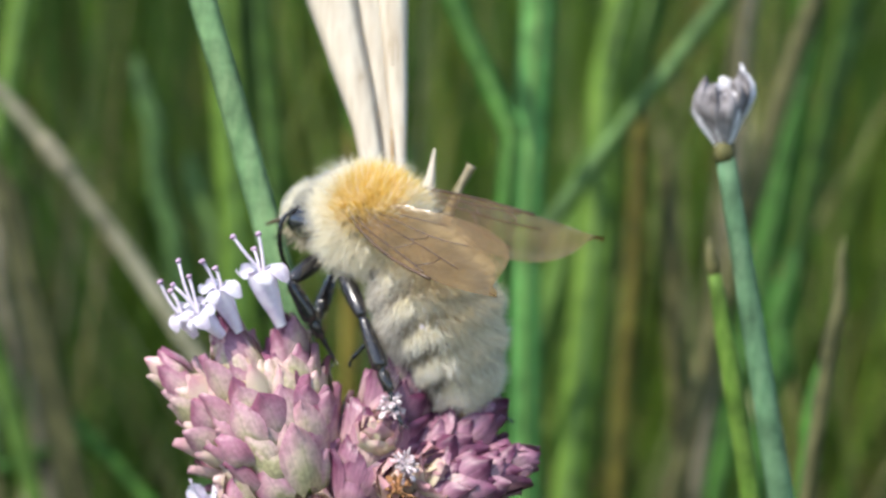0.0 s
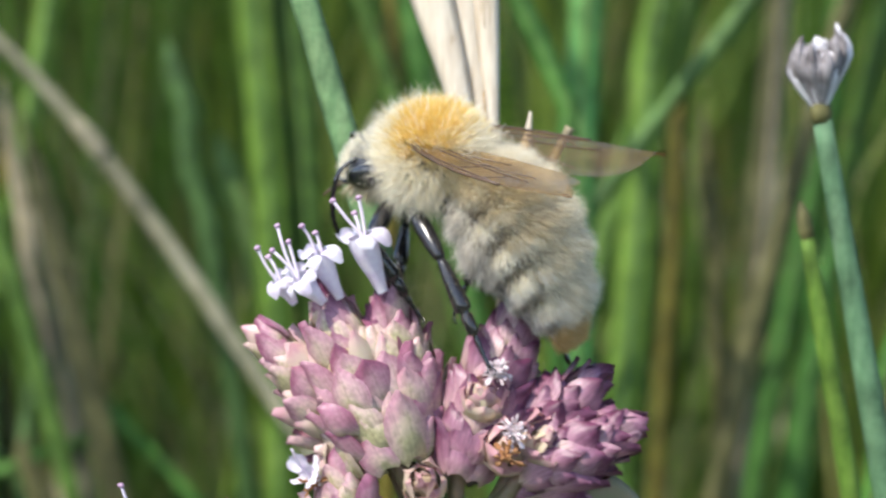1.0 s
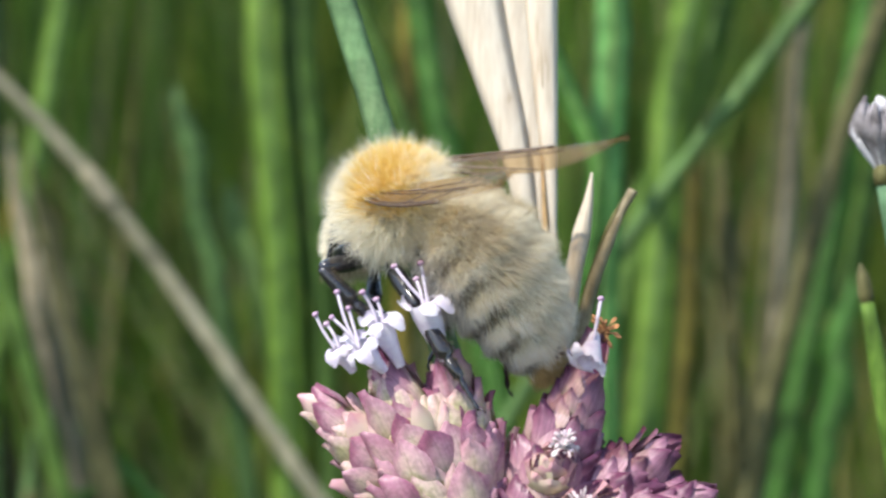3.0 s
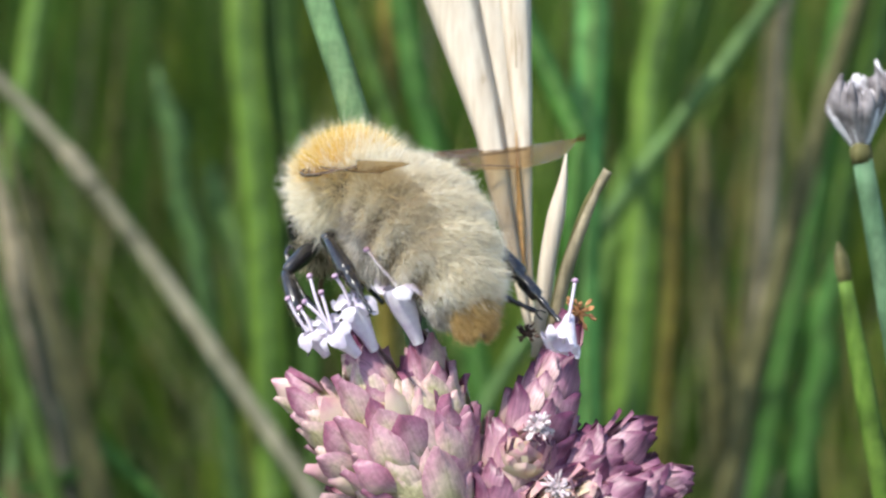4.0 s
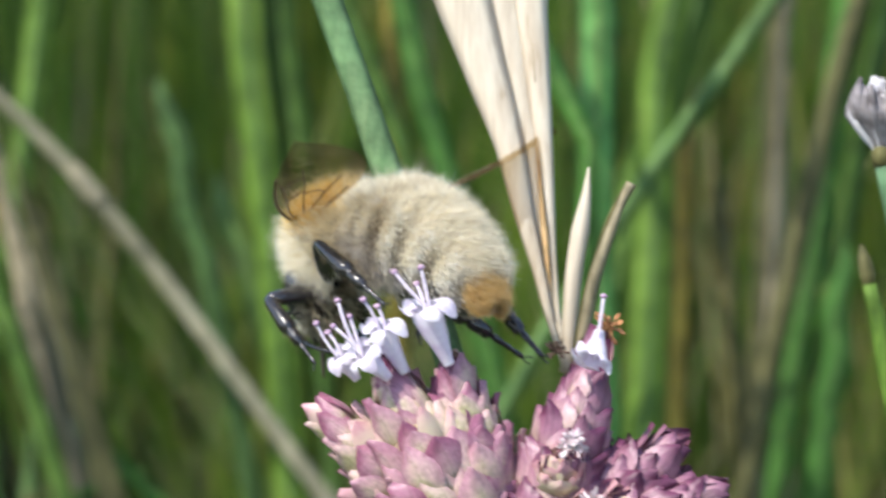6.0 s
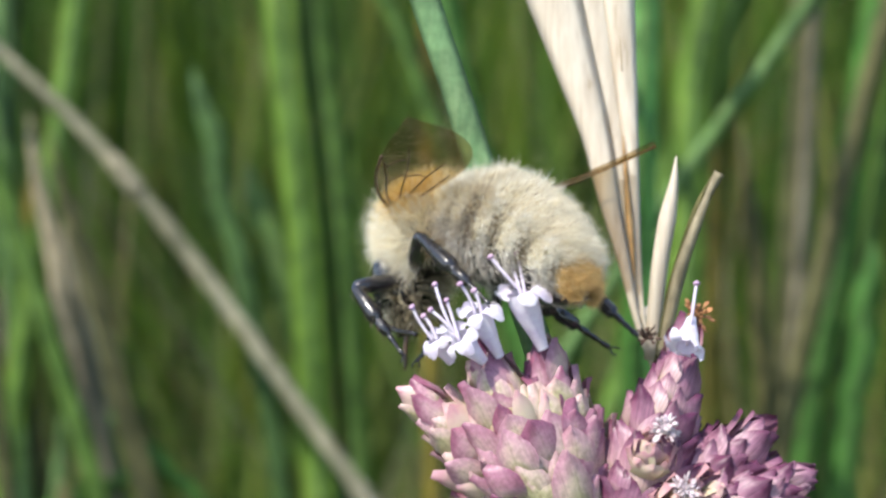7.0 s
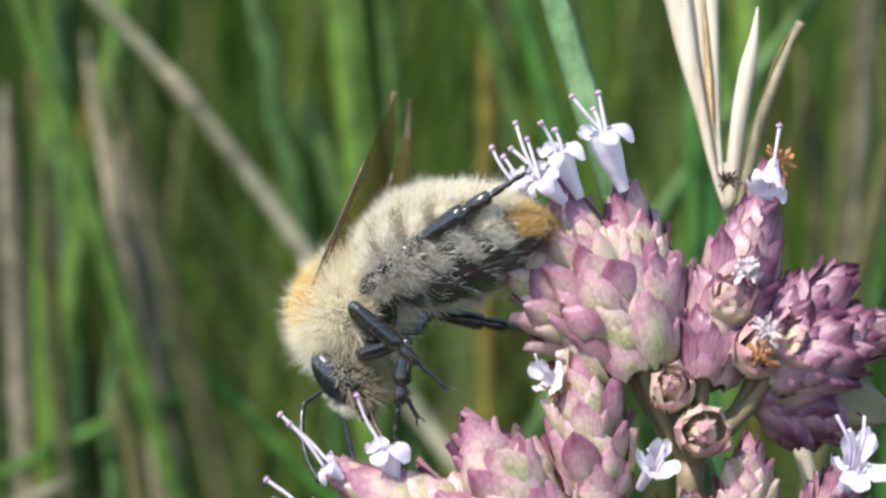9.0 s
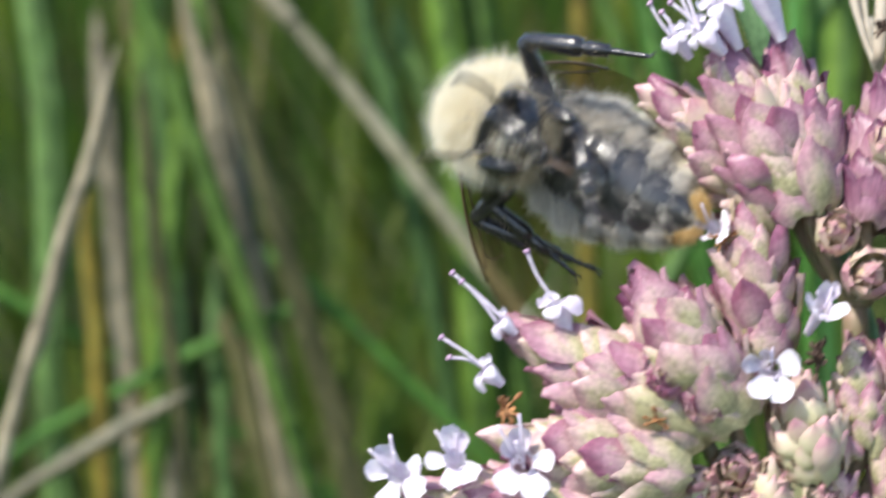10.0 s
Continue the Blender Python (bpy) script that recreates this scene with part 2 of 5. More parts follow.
M_RUSH_TUFT = plain("bleached_rush_tuft", (0.46, 0.44, 0.46), (0.80, 0.78, 0.82), 1300, 0.7, 0.2, island=True)


# ---- builders ----
def part(name, bm, material, parent, label="", m=None):
    """Links a bmesh, or mesh data, as one mesh object under a thing or a part."""
    if isinstance(bm, bmesh.types.BMesh):
        data = bpy.data.meshes.new(name)
        bm.to_mesh(data)
        bm.free()
        for p in data.polygons:
            p.use_smooth = True
    else:
        data = bm
    if not data.materials:
        data.materials.append(material)
    ob = new(name, data)
    ob.parent = parent
    if m is not None:
        ob.matrix_basis = m
    return tagged(ob, label)


def sheet(name, verts, faces, smooth=True):
    data = bpy.data.meshes.new(name)
    data.from_pydata([tuple(v) for v in verts], [], [tuple(f) for f in faces])
    data.polygons.foreach_set("use_smooth", [smooth] * len(data.polygons))
    data.update()
    return data


def frame_on(way, hint=Vector((0, -1, 0))):
    """A turn whose z runs along way and whose x leans to the hint."""
    z = Vector(way).normalized()
    y = z.cross(hint)
    if y.length < 1e-6:
        y = z.cross(Vector((1, 0, 0)))
    y.normalize()
    x = y.cross(z)
    return Matrix((x, y, z)).transposed().to_4x4()


def glide(points, steps):
    """Points on a smooth curve through the given points (Catmull-Rom)."""
    pts = [Vector(p) for p in points]
    pts = [pts[0] * 2 - pts[1]] + pts + [pts[-1] * 2 - pts[-2]]
    made = []
    for i in range(1, len(pts) - 2):
        a, b, c, d = pts[i - 1:i + 3]
        for s in range(steps):
            t = s / steps
            made.append(0.5 * (2 * b + (c - a) * t + (2 * a - 5 * b + 4 * c - d) * t * t + (3 * b - a - 3 * c + d) * t ** 3))
    return made + [pts[-2]]


def tube(bm, points, radii, sides=8):
    """A tapered tube along points, closed at both ends."""
    rings = []
    for i, p in enumerate(points):
        way = points[min(i + 1, len(points) - 1)] - points[max(i - 1, 0)]
        turn = frame_on(way).to_3x3()
        r = radii[i] if isinstance(radii, (list, tuple)) else radii
        rings.append([bm.verts.new(p + turn @ Vector((r * math.cos(6.2832 * k / sides), r * math.sin(6.2832 * k / sides), 0))) for k in range(sides)])
    for a, b in zip(rings, rings[1:]):
        for k in range(sides):
            bm.faces.new((a[k], a[(k + 1) % sides], b[(k + 1) % sides], b[k]))
    bm.faces.new(rings[0][::-1])
    bm.faces.new(rings[-1])
    return bm


def lump(bm, centre, radii, turn=None, seg=20, rings=14, rough=0.0):
    """An ellipsoid, a little uneven."""
    made = bmesh.ops.create_uvsphere(bm, u_segments=seg, v_segments=rings, radius=1)["verts"]
    for v in made:
        k = 1 + rough * (noise.noise(v.co * 2.3 + Vector(centre) * 400) if rough else 0)
        p = Vector((v.co.x * radii[0], v.co.y * radii[1], v.co.z * radii[2])) * k
        v.co = (turn @ p if turn else p) + Vector(centre)
    return bm


# ---- ground and meadow ----
def build_ground():
    n = 60
    verts, faces = [], []
    for j in range(n + 1):
        for i in range(n + 1):
            x, y = [math.copysign(abs(k / n * 2 - 1) ** 3 * 60, k / n * 2 - 1) for k in (i, j)]
            verts.append((x, y, 0.004 * noise.noise(Vector((x * 9, y * 9, 0)))))
    for j in range(n):
        for i in range(n):
            a = j * (n + 1) + i
            faces.append((a, a + 1, a + n + 2, a + n + 1))
    ob = new("ground", sheet("ground", verts, faces))
    ob.data.materials.append(M_SOIL)
    tagged(ob, "dark mossy meadow soil with dry litter", "ground", kind="structure")


def build_meadow(name, spots, label, low, high, width, seed, wild=1.0, skin=M_GRASS):
    """Many narrow folded leaves as one mesh."""
    rng = random.Random(seed)
    verts, faces = [], []
    for x, y in spots:
        tall, wide, turn = rng.uniform(low, high), rng.uniform(*width), rng.uniform(0, 6.2832)
        lean, bend = wild * max(-0.2, min(0.2, rng.gauss(0, 0.1))), min(0.35, abs(rng.gauss(0, 0.2)))
        if wild > 1:
            turn = rng.choice((0.0, 3.14)) + rng.gauss(0, 0.3)
        way = Vector((math.cos(turn), math.sin(turn), 0))
        side = Vector((-way.y, way.x, 0))
        base, first, steps = Vector((x, y, -0.005)), len(verts), 7
        for s in range(steps + 1):
            t = s / steps
            p = base + Vector((0, 0, tall * t * (1 - 0.18 * bend * t * t))) + way * tall * (lean * t + bend * t * t * 0.6)
            w = wide * 0.5 * (1 - t ** 3) ** 0.8 * (0.55 + 0.45 * min(1, t * 4)) + 0.00005
            for k in (-1, 0, 1):
                verts.append(p + side * w * k + way * (abs(k) * w * 0.5))
        for s in range(steps):
            a = first + s * 3
            faces += [(a, a + 1, a + 4, a + 3), (a + 1, a + 2, a + 5, a + 4)]
    ob = new(name, sheet(name, verts, faces))
    ob.data.materials.append(skin)
    tagged(ob, label, "grass", kind="stuff")


def build_meadows():
    rng = random.Random(5)
    near = []
    while len(near) < 5200:
        near.append((rng.uniform(-0.55, 0.55), rng.uniform(0.28, 0.70)))
    tangle = [(rng.uniform(-0.22, 0.22), rng.uniform(0.30, 0.80)) for _ in range(1000)]
    scraps = [(rng.uniform(-0.15, 0.15), rng.uniform(0.13, 0.40)) for _ in range(1150)]
    scraps += [(rng.uniform(-0.12, 0.12), rng.uniform(0.125, 0.20)) for _ in range(520)]
    build_meadow("grass_scraps", scraps, "thin bent grass blades and dry scraps", 0.17, 0.37, (0.0005, 0.0017), 15, 5.0, M_SCRAP)
    build_meadow("grass_tangle", tangle, "tangled leaning green and dry grass", 0.12, 0.40, (0.0012, 0.0034), 14, 3.2)
    build_meadow("meadow_grass", near, "dense green and yellowing meadow grass", 0.20, 0.42, (0.0018, 0.0042), 11)
    far = []
    while len(far) < 8500:
        x, y = rng.gauss(0, 0.85), rng.uniform(0.65, 2.6)
        if abs(x) < 2.2:
            far.append((x, y))
    build_meadow("meadow_grass_behind", far, "dense green meadow grass further off", 0.18, 0.42, (0.003, 0.007), 12)
    around = []
    while len(around) < 6500:
        x, y = rng.gauss(0, 1.0), rng.gauss(-0.4, 1.0)
        if math.hypot(x, y) > 0.40 and not (y > 0.25 and abs(x) < 0.6):
            around.append((x, y))
    build_meadow("meadow_grass_around", around, "low green meadow grass round the plant", 0.08, 0.22, (0.003, 0.006), 13)


def ribbon(bm, points, widths, fold=0.35, hint=Vector((0, -1, 0))):
    """A folded leaf with thickness along points."""
    rows = []
    for i, p in enumerate(points):
        way = points[min(i + 1, len(points) - 1)] - points[max(i - 1, 0)]
        turn = frame_on(way, hint).to_3x3()
        out, side, w = turn.col[0], turn.col[1], widths[i] * 0.5
        thick = min(0.00025, w * 0.3)
        rows.append([bm.verts.new(p + side * w * k + out * (h + (1 - abs(k)) * w * fold)) for k, h in
                     ((-1, 0), (-0.55, thick), (0, thick), (0.55, thick), (1, 0), (0.55, -thick), (0, -thick), (-0.55, -thick))])
    for a, b in zip(rows, rows[1:]):
        for k in range(8):
            bm.faces.new((a[k], a[(k + 1) % 8], b[(k + 1) % 8], b[k]))
    bm.faces.new(rows[0][::-1])
    bm.faces.new(rows[-1])
    return bm


def to_ground(a, b, further=0.0, steep=0.0, steps=9):
    """Points from beyond a straight through a and b, then in a gentle bend down to the ground."""
    way = (b - a).normalized()
    top = a - way * further
    way.x *= 1 - steep
    foot = Vector((b.x + way.x * min(0.12, b.z * 0.35), b.y + 0.004, -0.004))
    turn = b + way * min(0.45 * b.z, 0.10 - 0.08 * steep)
    turn.z = max(turn.z, 0.04)
    run = [top.lerp(b, i / steps) for i in range(steps)]
    for i in range(13):
        t = i / 12
        run.append(b * (1 - t) ** 2 + turn * 2 * t * (1 - t) + foot * t * t)
    return run


def build_blade(upper, lower, width, colour, free, steep=0.0):
    """One grass leaf that can be told apart: runs to the ground, and past the upper point if it has no free tip there."""
    points = to_ground(V(*upper), V(*lower), 0.0 if free else 0.06, steep)
    count, w = len(points), width * MM
    tip = 3 if free else 7
    widths = [w * min(1, 0.08 + (i / tip) ** 0.7) * (1 - 0.35 * i / count) for i in range(count)]
    sway = [0.35 * w * noise.noise(Vector((lower[0] * 0.37, lower[1] * 0.11, i * 0.55))) for i in range(count)]
    points = [p + Vector((s, 0, 0)) for p, s in zip(points, sway)]
    widths = [k * (1 + 0.22 * noise.noise(Vector((upper[0] * 0.5, i * 0.8, 3)))) for i, k in enumerate(widths)]
    bm = ribbon(bmesh.new(), points, widths, 0.12 if colour == "teal" else 0.35)
    origin = Vector((points[-1].x, points[-1].y, 0))
    for v in bm.verts:
        v.co -= origin
    words = {"teal": "smooth blue-green rush leaf standing in the meadow", "green": "fresh green grass leaf in the meadow", "jade": "cool jade-green grass leaf in the meadow",
             "lime": "sunlit yellow-green grass leaf in the meadow", "pale": "pale silvery green grass leaf in the meadow",
             "ochre": "yellowed ochre grass leaf in the meadow", "tan": "dry tan grass leaf in the meadow",
             "straw": "dead grey straw leaf among the grass"}
    ob = part("grass_leaf", bm, M_BLADE[colour], None, words[colour], Matrix.Translation(origin))
    tagged(ob, category="grass", group="grass leaves")
    if colour == "teal":
        part("tip", tube(bmesh.new(), [points[0] - origin, points[0] - origin + (points[0] - points[1]).normalized() * 0.004], [widths[0] * 0.4, widths[0] * 0.1], 8), M_BLADE["tan"], ob, "withered brown tip")
        return
    ribs = []
    for i, p in enumerate(points):
        turn = frame_on(points[min(i + 1, count - 1)] - points[max(i - 1, 0)]).to_3x3()
        ribs.append(p - origin + turn.col[0] * (widths[i] * 0.5 * 0.35 + min(0.00025, widths[i] * 0.15)))
    part("midrib", tube(bmesh.new(), ribs, [k * 0.07 for k in widths], 6), M_BLADE["pale" if colour in ("jade", "green", "lime") else colour], ob)


# upper and lower point of the view space, width, colour, free tip
for leaf_row in (
    ((-9.50, 5.6, 21.5), (-2.95, 5.6, 1.0), 1.62, "teal", 0),
    ((8.8, 75, 18.0), (9.2, 75, -10.7), 2.9, "jade", 0),
    ((4.0, 61, 16.7), (7.4, 61, 9.1), 1.8, "green", 0, 1.0),
    ((22.5, 87, 19.1), (15.0, 87, 9.3), 1.7, "pale", 0),
    ((16.2, 95, 19.9), (13.7, 95, -3.7), 3.9, "lime", 0),
    ((20.6, 100, 27.2), (14.1, 100, 7.2), 3.5, "lime", 0),
    ((34.3, 120, 21.2), (26.7, 120, -22.2), 3.1, "green", 0),
    ((36.9, 125, 13.0), (31.5, 125, -16.2), 2.9, "lime", 0),
    ((32.3, 100, 20.3), (28.9, 100, 8.2), 2.2, "tan", 0),
    ((18.4, 112, 7.7), (17.4, 112, -21.3), 2.2, "ochre", 0),
    ((20.7, 107, 12.4), (23.0, 107, -20.9), 1.9, "tan", 1),
):
    build_blade(*leaf_row)
for leaf_row in (
    ((28.7, 40, 2.3), (27.0, 40, -10.7), 1.1, "tan", 1),
    ((28.5, 50, -5.5), (27.4, 50, -14.5), 1.5, "green", 1),
    ((28.4, 118, 22.0), (27.2, 118, 11.9), 2.1, "tan", 0),
    ((32.4, 110, 1.7), (29.7, 110, -18.8), 3.0, "green", 1),
    ((-18.3, 112, 22.0), (-17.4, 112, 2.2), 4.2, "lime", 0),
    ((-26.7, 112, 17.8), (-23.9, 112, 2.3), 2.5, "pale", 1),
    ((-22.7, 116, 9.3), (-19.8, 116, -1.8), 2.5, "pale", 1),
    ((-9.0, 99, 19.7), (-6.6, 99, 13.1), 1.8, "lime", 0),
    ((-6.3, 104, 21.5), (-6.4, 104, 1.5), 2.0, "ochre", 0),
    ((-16.1, 114, 22.4), (-14.2, 114, 2.6), 3.1, "lime", 0),
    ((-38.3, 100, 12.0), (-32.5, 100, -12.6), 1.3, "tan", 1),
):
    build_blade(*leaf_row)
for leaf_row in (
    ((-40.3, 65, 3.0), (-49.3, 65, -23.7), 1.3, "straw", 1),
    ((-39.5, 91, -23.2), (-52.5, 91, -30.0), 1.5, "straw", 1),
    ((-40.9, 107, -1.2), (-30.9, 107, -34.2), 2.2, "lime", 0),
    ((-59.6, 117, -15.6), (-44.6, 117, -24.9), 1.5, "green", 0),
    ((-44.6, 104, 3.9), (-42.8, 103, -14.6), 1.5, "tan", 1),
    ((-34.4, 107, -12.3), (-27.2, 107, -19.2), 1.5, "green", 1),
    ((-28.6, 111, -16.4), (-41.0, 111, -21.0), 1.3, "green", 1),
    ((-44.9, 115, 12.5), (-45.5, 115, -6.7), 3.1, "lime", 0),
    ((-4.5, 94, 18.5), (-1.9, 94, 7.1), 2.5, "green", 0),
    ((-54.6, 113, 12.7), (-54.1, 113, -33.8), 3.7, "pale", 0),
    ((-45.0, 115, 5.3), (-44.8, 115, -34.5), 2.4, "straw", 1),
):
    build_blade(*leaf_row)
for leaf_row in (
    ((-49.6, 105, -4.8), (-48.9, 105, -33.2), 1.9, "ochre", 1),
    ((-39.5, 113, -12.7), (-39.5, 113, -34.5), 2.0, "pale", 1),
    ((-49.2, 115, 9.8), (-48.1, 115, -20.7), 2.6, "straw", 1),
    ((-44.2, 113, 16.7), (-43.5, 113, -5.4), 2.1, "pale", 0),
    ((-41.2, 108, 13.9), (-36.4, 108, -16.2), 1.7, "straw", 1),
    ((-37.6, 104, 7.4), (-33.9, 104, -5.7), 1.9, "tan", 1),
    ((-36.4, 112, 27.2), (-38.9, 112, 13.6), 3.2, "lime", 0),
    ((-44.5, 116, 28.7), (-44.9, 116, 16.4), 3.4, "tan", 0),
    ((-47.0, 116, 12.3), (-44.9, 116, -1.0), 2.6, "tan", 1),
    ((-38.9, 112, 5.1), (-35.8, 112, -12.5), 2.0, "straw", 1),
    ((-37.6, 100, -17.1), (-35.9, 100, -24.8), 1.8, "tan", 1),
    ((-41.1, 114, 10.2), (-43.4, 114, -6.4), 2.6, "ochre", 1),
    ((29.1, 118, 25.7), (27.8, 118, 12.4), 2.2, "straw", 0),
    ((-51.9, 117, -5.5), (-50.1, 117, -30.1), 2.3, "pale", 1),
):
    build_blade(*leaf_row)


def build_grey_culm():
    """The leaning dead culm with its swollen nodes."""
    points = [V(-48.5, 99, 24.6), V(-31.7, 99, 7.9), V(-12.3, 99, -19.0), V(20.0, 100, -66)]
    foot = points[-1].copy()
    foot += Vector((0.12, 0.01, -foot.z - 0.004))
    run = glide(points + [foot], 10)
    origin = Vector((run[-1].x, run[-1].y, 0))
    run = [p - origin for p in run]
    root = new("dead_culm")
    root.matrix_basis = Matrix.Translation(origin)
    tagged(root, "leaning dead grey grass culm with swollen nodes", "grass")
    part("culm", tube(bmesh.new(), run, [0.00038 + 0.00034 * min(1, i / 12) for i in range(len(run))], 10), M_CULM, root)
    for i in (10, 20):
        way = (run[i + 1] - run[i - 1]).normalized()
        at = [run[i] + way * s * 0.0022 for s in (-1, -0.5, 0, 0.5, 1)]
        part("node", tube(bmesh.new(), at, [0.00066, 0.0008, 0.00088, 0.0008, 0.00067], 10), M_CULM, root, "swollen pale node")


def build_rush():
    """The rush with a withered pale head."""
    neck = V(18.95, 11.4, 6.3)
    low = V(22.05, 11.4, -10.5)
    foot = to_ground(neck, low)[-1]
    origin = Vector((foot.x, foot.y, 0))
    root = new("rush")
    root.matrix_basis = Matrix.Translation(origin)
    tagged(root, "blue-green rush stalk with a withered whitish head", "rush")
    run = [p - origin for p in to_ground(neck, low)]
    part("stalk", tube(bmesh.new(), run, [0.00048 + 0.00018 * min(1, i / 8) for i in range(len(run))], 12), M_BLADE["teal"], root)
    axis = (neck - low).normalized()
    turn = frame_on(axis).to_3x3()
    rng = random.Random(3)
    n0 = neck - origin
    axis = (VIEW.to_3x3() @ Vector((-0.07, 0, 1))).normalized()
    for k in range(54):
        a, ring = k * 2.4, (k + 0.5) / 54
        out = turn @ Vector((math.cos(a), math.sin(a), 0))
        sideways = out.dot(Vector((1, 0, 0)))
        tall = (3.3 + 0.9 * max(0.0, sideways) * ring + 0.25 * max(0.0, -sideways) + rng.uniform(-0.5, 0.45)) * (1.0 - 0.18 * (1 - ring)) * MM
        spread = (0.35 + ring ** 0.7 * 1.0) * MM
        pts = glide([n0 - axis * 0.0003, n0 + axis * tall * 0.3 + out * (0.0003 + spread * 0.28), n0 + axis * tall * 0.68 + out * (0.0002 + spread * 0.95),
                     n0 + axis * tall * rng.uniform(0.9, 1.05) + out * spread * rng.uniform(0.75, 1.1)], 3)
        w = rng.uniform(0.4, 0.85) * MM
        bm = ribbon(bmesh.new(), pts, [w * (0.4, 0.5, 0.7, 0.9, 1.0, 1.1, 1.1, 0.95, 0.7, 0.35)[i] for i in range(len(pts))], 0.5, out)
        part("scale", bm, M_RUSH_TUFT if k % 5 in (1, 3) else M_RUSH_HEAD, root)
    collar = [n0 - axis * 0.0006, n0 - axis * 0.0001, n0 + axis * 0.0005]
    part("collar", tube(bmesh.new(), collar, [0.0005, 0.00056, 0.00048], 12), M_BLADE["tan"], root, "brown papery collar")


def build_green_bud_stalk():
    top, low = V(18.9, 16, 0.1), V(20.6, 16, -9.1)
    foot = to_ground(top, low)[-1]
    origin = Vector((foot.x, foot.y, 0))
    root = new("rush_shoot")
    root.matrix_basis = Matrix.Translation(origin)
    tagged(root, "short fresh green rush shoot with a dark bud tip", "rush")
    run = [p - origin for p in to_ground(top, low)]
    part("stalk", tube(bmesh.new(), run, [0.00034 + 0.0002 * min(1, i / 4) for i in range(len(run))], 10), M_BLADE["lime"], root)
    axis = (top - low).normalized()
    n0 = top - origin
    part("bud", tube(bmesh.new(), [n0 - axis * 0.0004, n0 + axis * 0.0004, n0 + axis * 0.0012, n0 + axis * 0.0019], [0.0003, 0.00042, 0.00034, 0.00008], 10),
         M_BLADE["tan"], root, "dark withered bud tip")


def build_dry_stalk():
    """The bleached stalk of overlapping dry sheaths behind the bee."""
    low = V(4.9, 9.5, -7.0)
    foot = to_ground(V(3.1, 9.0, -1.2), low)[-1]
    origin = Vector((foot.x, foot.y, 0))
    root = new("dry_grass_stalk")
    root.matrix_basis = Matrix.Translation(origin)
    tagged(root, "bleached cream dry grass stalk with split sheaths", "grass")
    stem = [p - origin for p in to_ground(V(3.1, 9.0, -1.2), low)]
    part("stalk", tube(bmesh.new(), stem, 0.0004, 10), M_CREAM, root)

    def sheath(points, widths, fold, name="sheath", material=M_CREAM, label=""):
        run = [p - origin for p in glide([V(*p) for p in points], 6)]
        span = len(run) - 1
        ws = [float(np.interp(i / span * (len(widths) - 1), range(len(widths)), widths)) * MM for i in range(len(run))]
        part(name, ribbon(bmesh.new(), run, ws, fold), material, root, label)

    heights = (26, 16, 11.4, 7.2, 4, 1.5, -1.6, -3.6)
    left_edge = (-6.0, -2.9, -1.25, 0.35, 1.15, 1.9, 2.70, 3.35)
    right_edge = (3.0, 3.0, 3.05, 3.1, 3.12, 3.15, 3.3, 3.9)
    for lo, hi, depth, fold, skin in ((0.0, 0.50, 8.5, 0.10, M_CREAM), (0.44, 0.76, 8.8, 0.12, M_CREAM), (0.70, 1.0, 8.6, 0.16, M_CREAM)):
        mids = [(l + (r - l) * (lo + hi) / 2, depth, z) for z, l, r in zip(heights, left_edge, right_edge)]
        sheath(mids, [max(0.12, (r - l) * (hi - lo)) for l, r in zip(left_edge, right_edge)], fold, "sheath", skin)
    for marks, wide in ((((-2.0, 16), (0.2, 9.5), (1.4, 4.2)), 0.28), (((2.35, 7), (2.6, 3), (2.8, 0.2)), 0.36), (((1.9, 18), (2.2, 14), (2.35, 10)), 0.18)):
        sheath([(x, 8.35, z) for x, z in marks], (0.05, wide, 0.05), 0.6, "split", M_RUST_STRAW, "brown split in the dry sheath")
    sheath([(4.6, 5.9, 5.9), (4.45, 5.9, 4.6), (4.15, 6.0, 3.0), (3.75, 6.2, 0.6), (3.4, 7.0, -3.5)], (0.08, 0.45, 0.85, 0.8, 0.7), 0.35)
    sheath([(6.45, 4.8, 5.1), (5.9, 4.9, 4.0), (5.3, 5.0, 2.5), (4.6, 5.4, 0.4), (3.8, 6.5, -3.5)], (0.5, 0.35, 0.5, 0.6, 0.5), 0.5, "sheath", M_BLADE["straw"])
    sheath([(6.2, 5.4, 5.0), (5.5, 5.5, 3.6), (5.0, 5.6, 2.0), (4.3, 6.0, -0.4), (3.7, 6.6, -3.8)], (0.1, 0.3, 0.5, 0.5, 0.5), 0.6, "sheath", M_BLADE["tan"])


build_grey_culm()
build_rush()
build_green_bud_stalk()
build_dry_stalk()


# ---- the oregano ----
def bract_mesh(name, long, wide, cup, curl, point):
    """A cupped, pointed bract: z along it, x outward; about 40 triangles."""
    verts, faces = [], []
    across, along = 4, 6
    for j in range(along + 1):
        t = j / along
        bow = math.sin(math.pi * min(1, 0.16 + t * 0.84) ** point)
        w = wide * 0.5 * bow ** (0.7 if t < 0.5 else 0.95) if j < along else 0.0
        for i in range(across + 1):
            s = i / across * 2 - 1
            x = cup * wide * (1 - s * s) * (1 - t * 0.5) * min(1, t * 3 + 0.3) + curl * t ** 3 + 0.08 * wide * (1 - abs(s)) * t
            verts.append((x * MM, s * w * MM, (long * t - 0.12 * long * s * s * (1 - t)) * MM))
    for j in range(along):
        for i in range(across):
            a = j * (across + 1) + i
            faces.append((a, a + 1, a + across + 2, a + across + 1))
    return sheet(name, verts, faces)


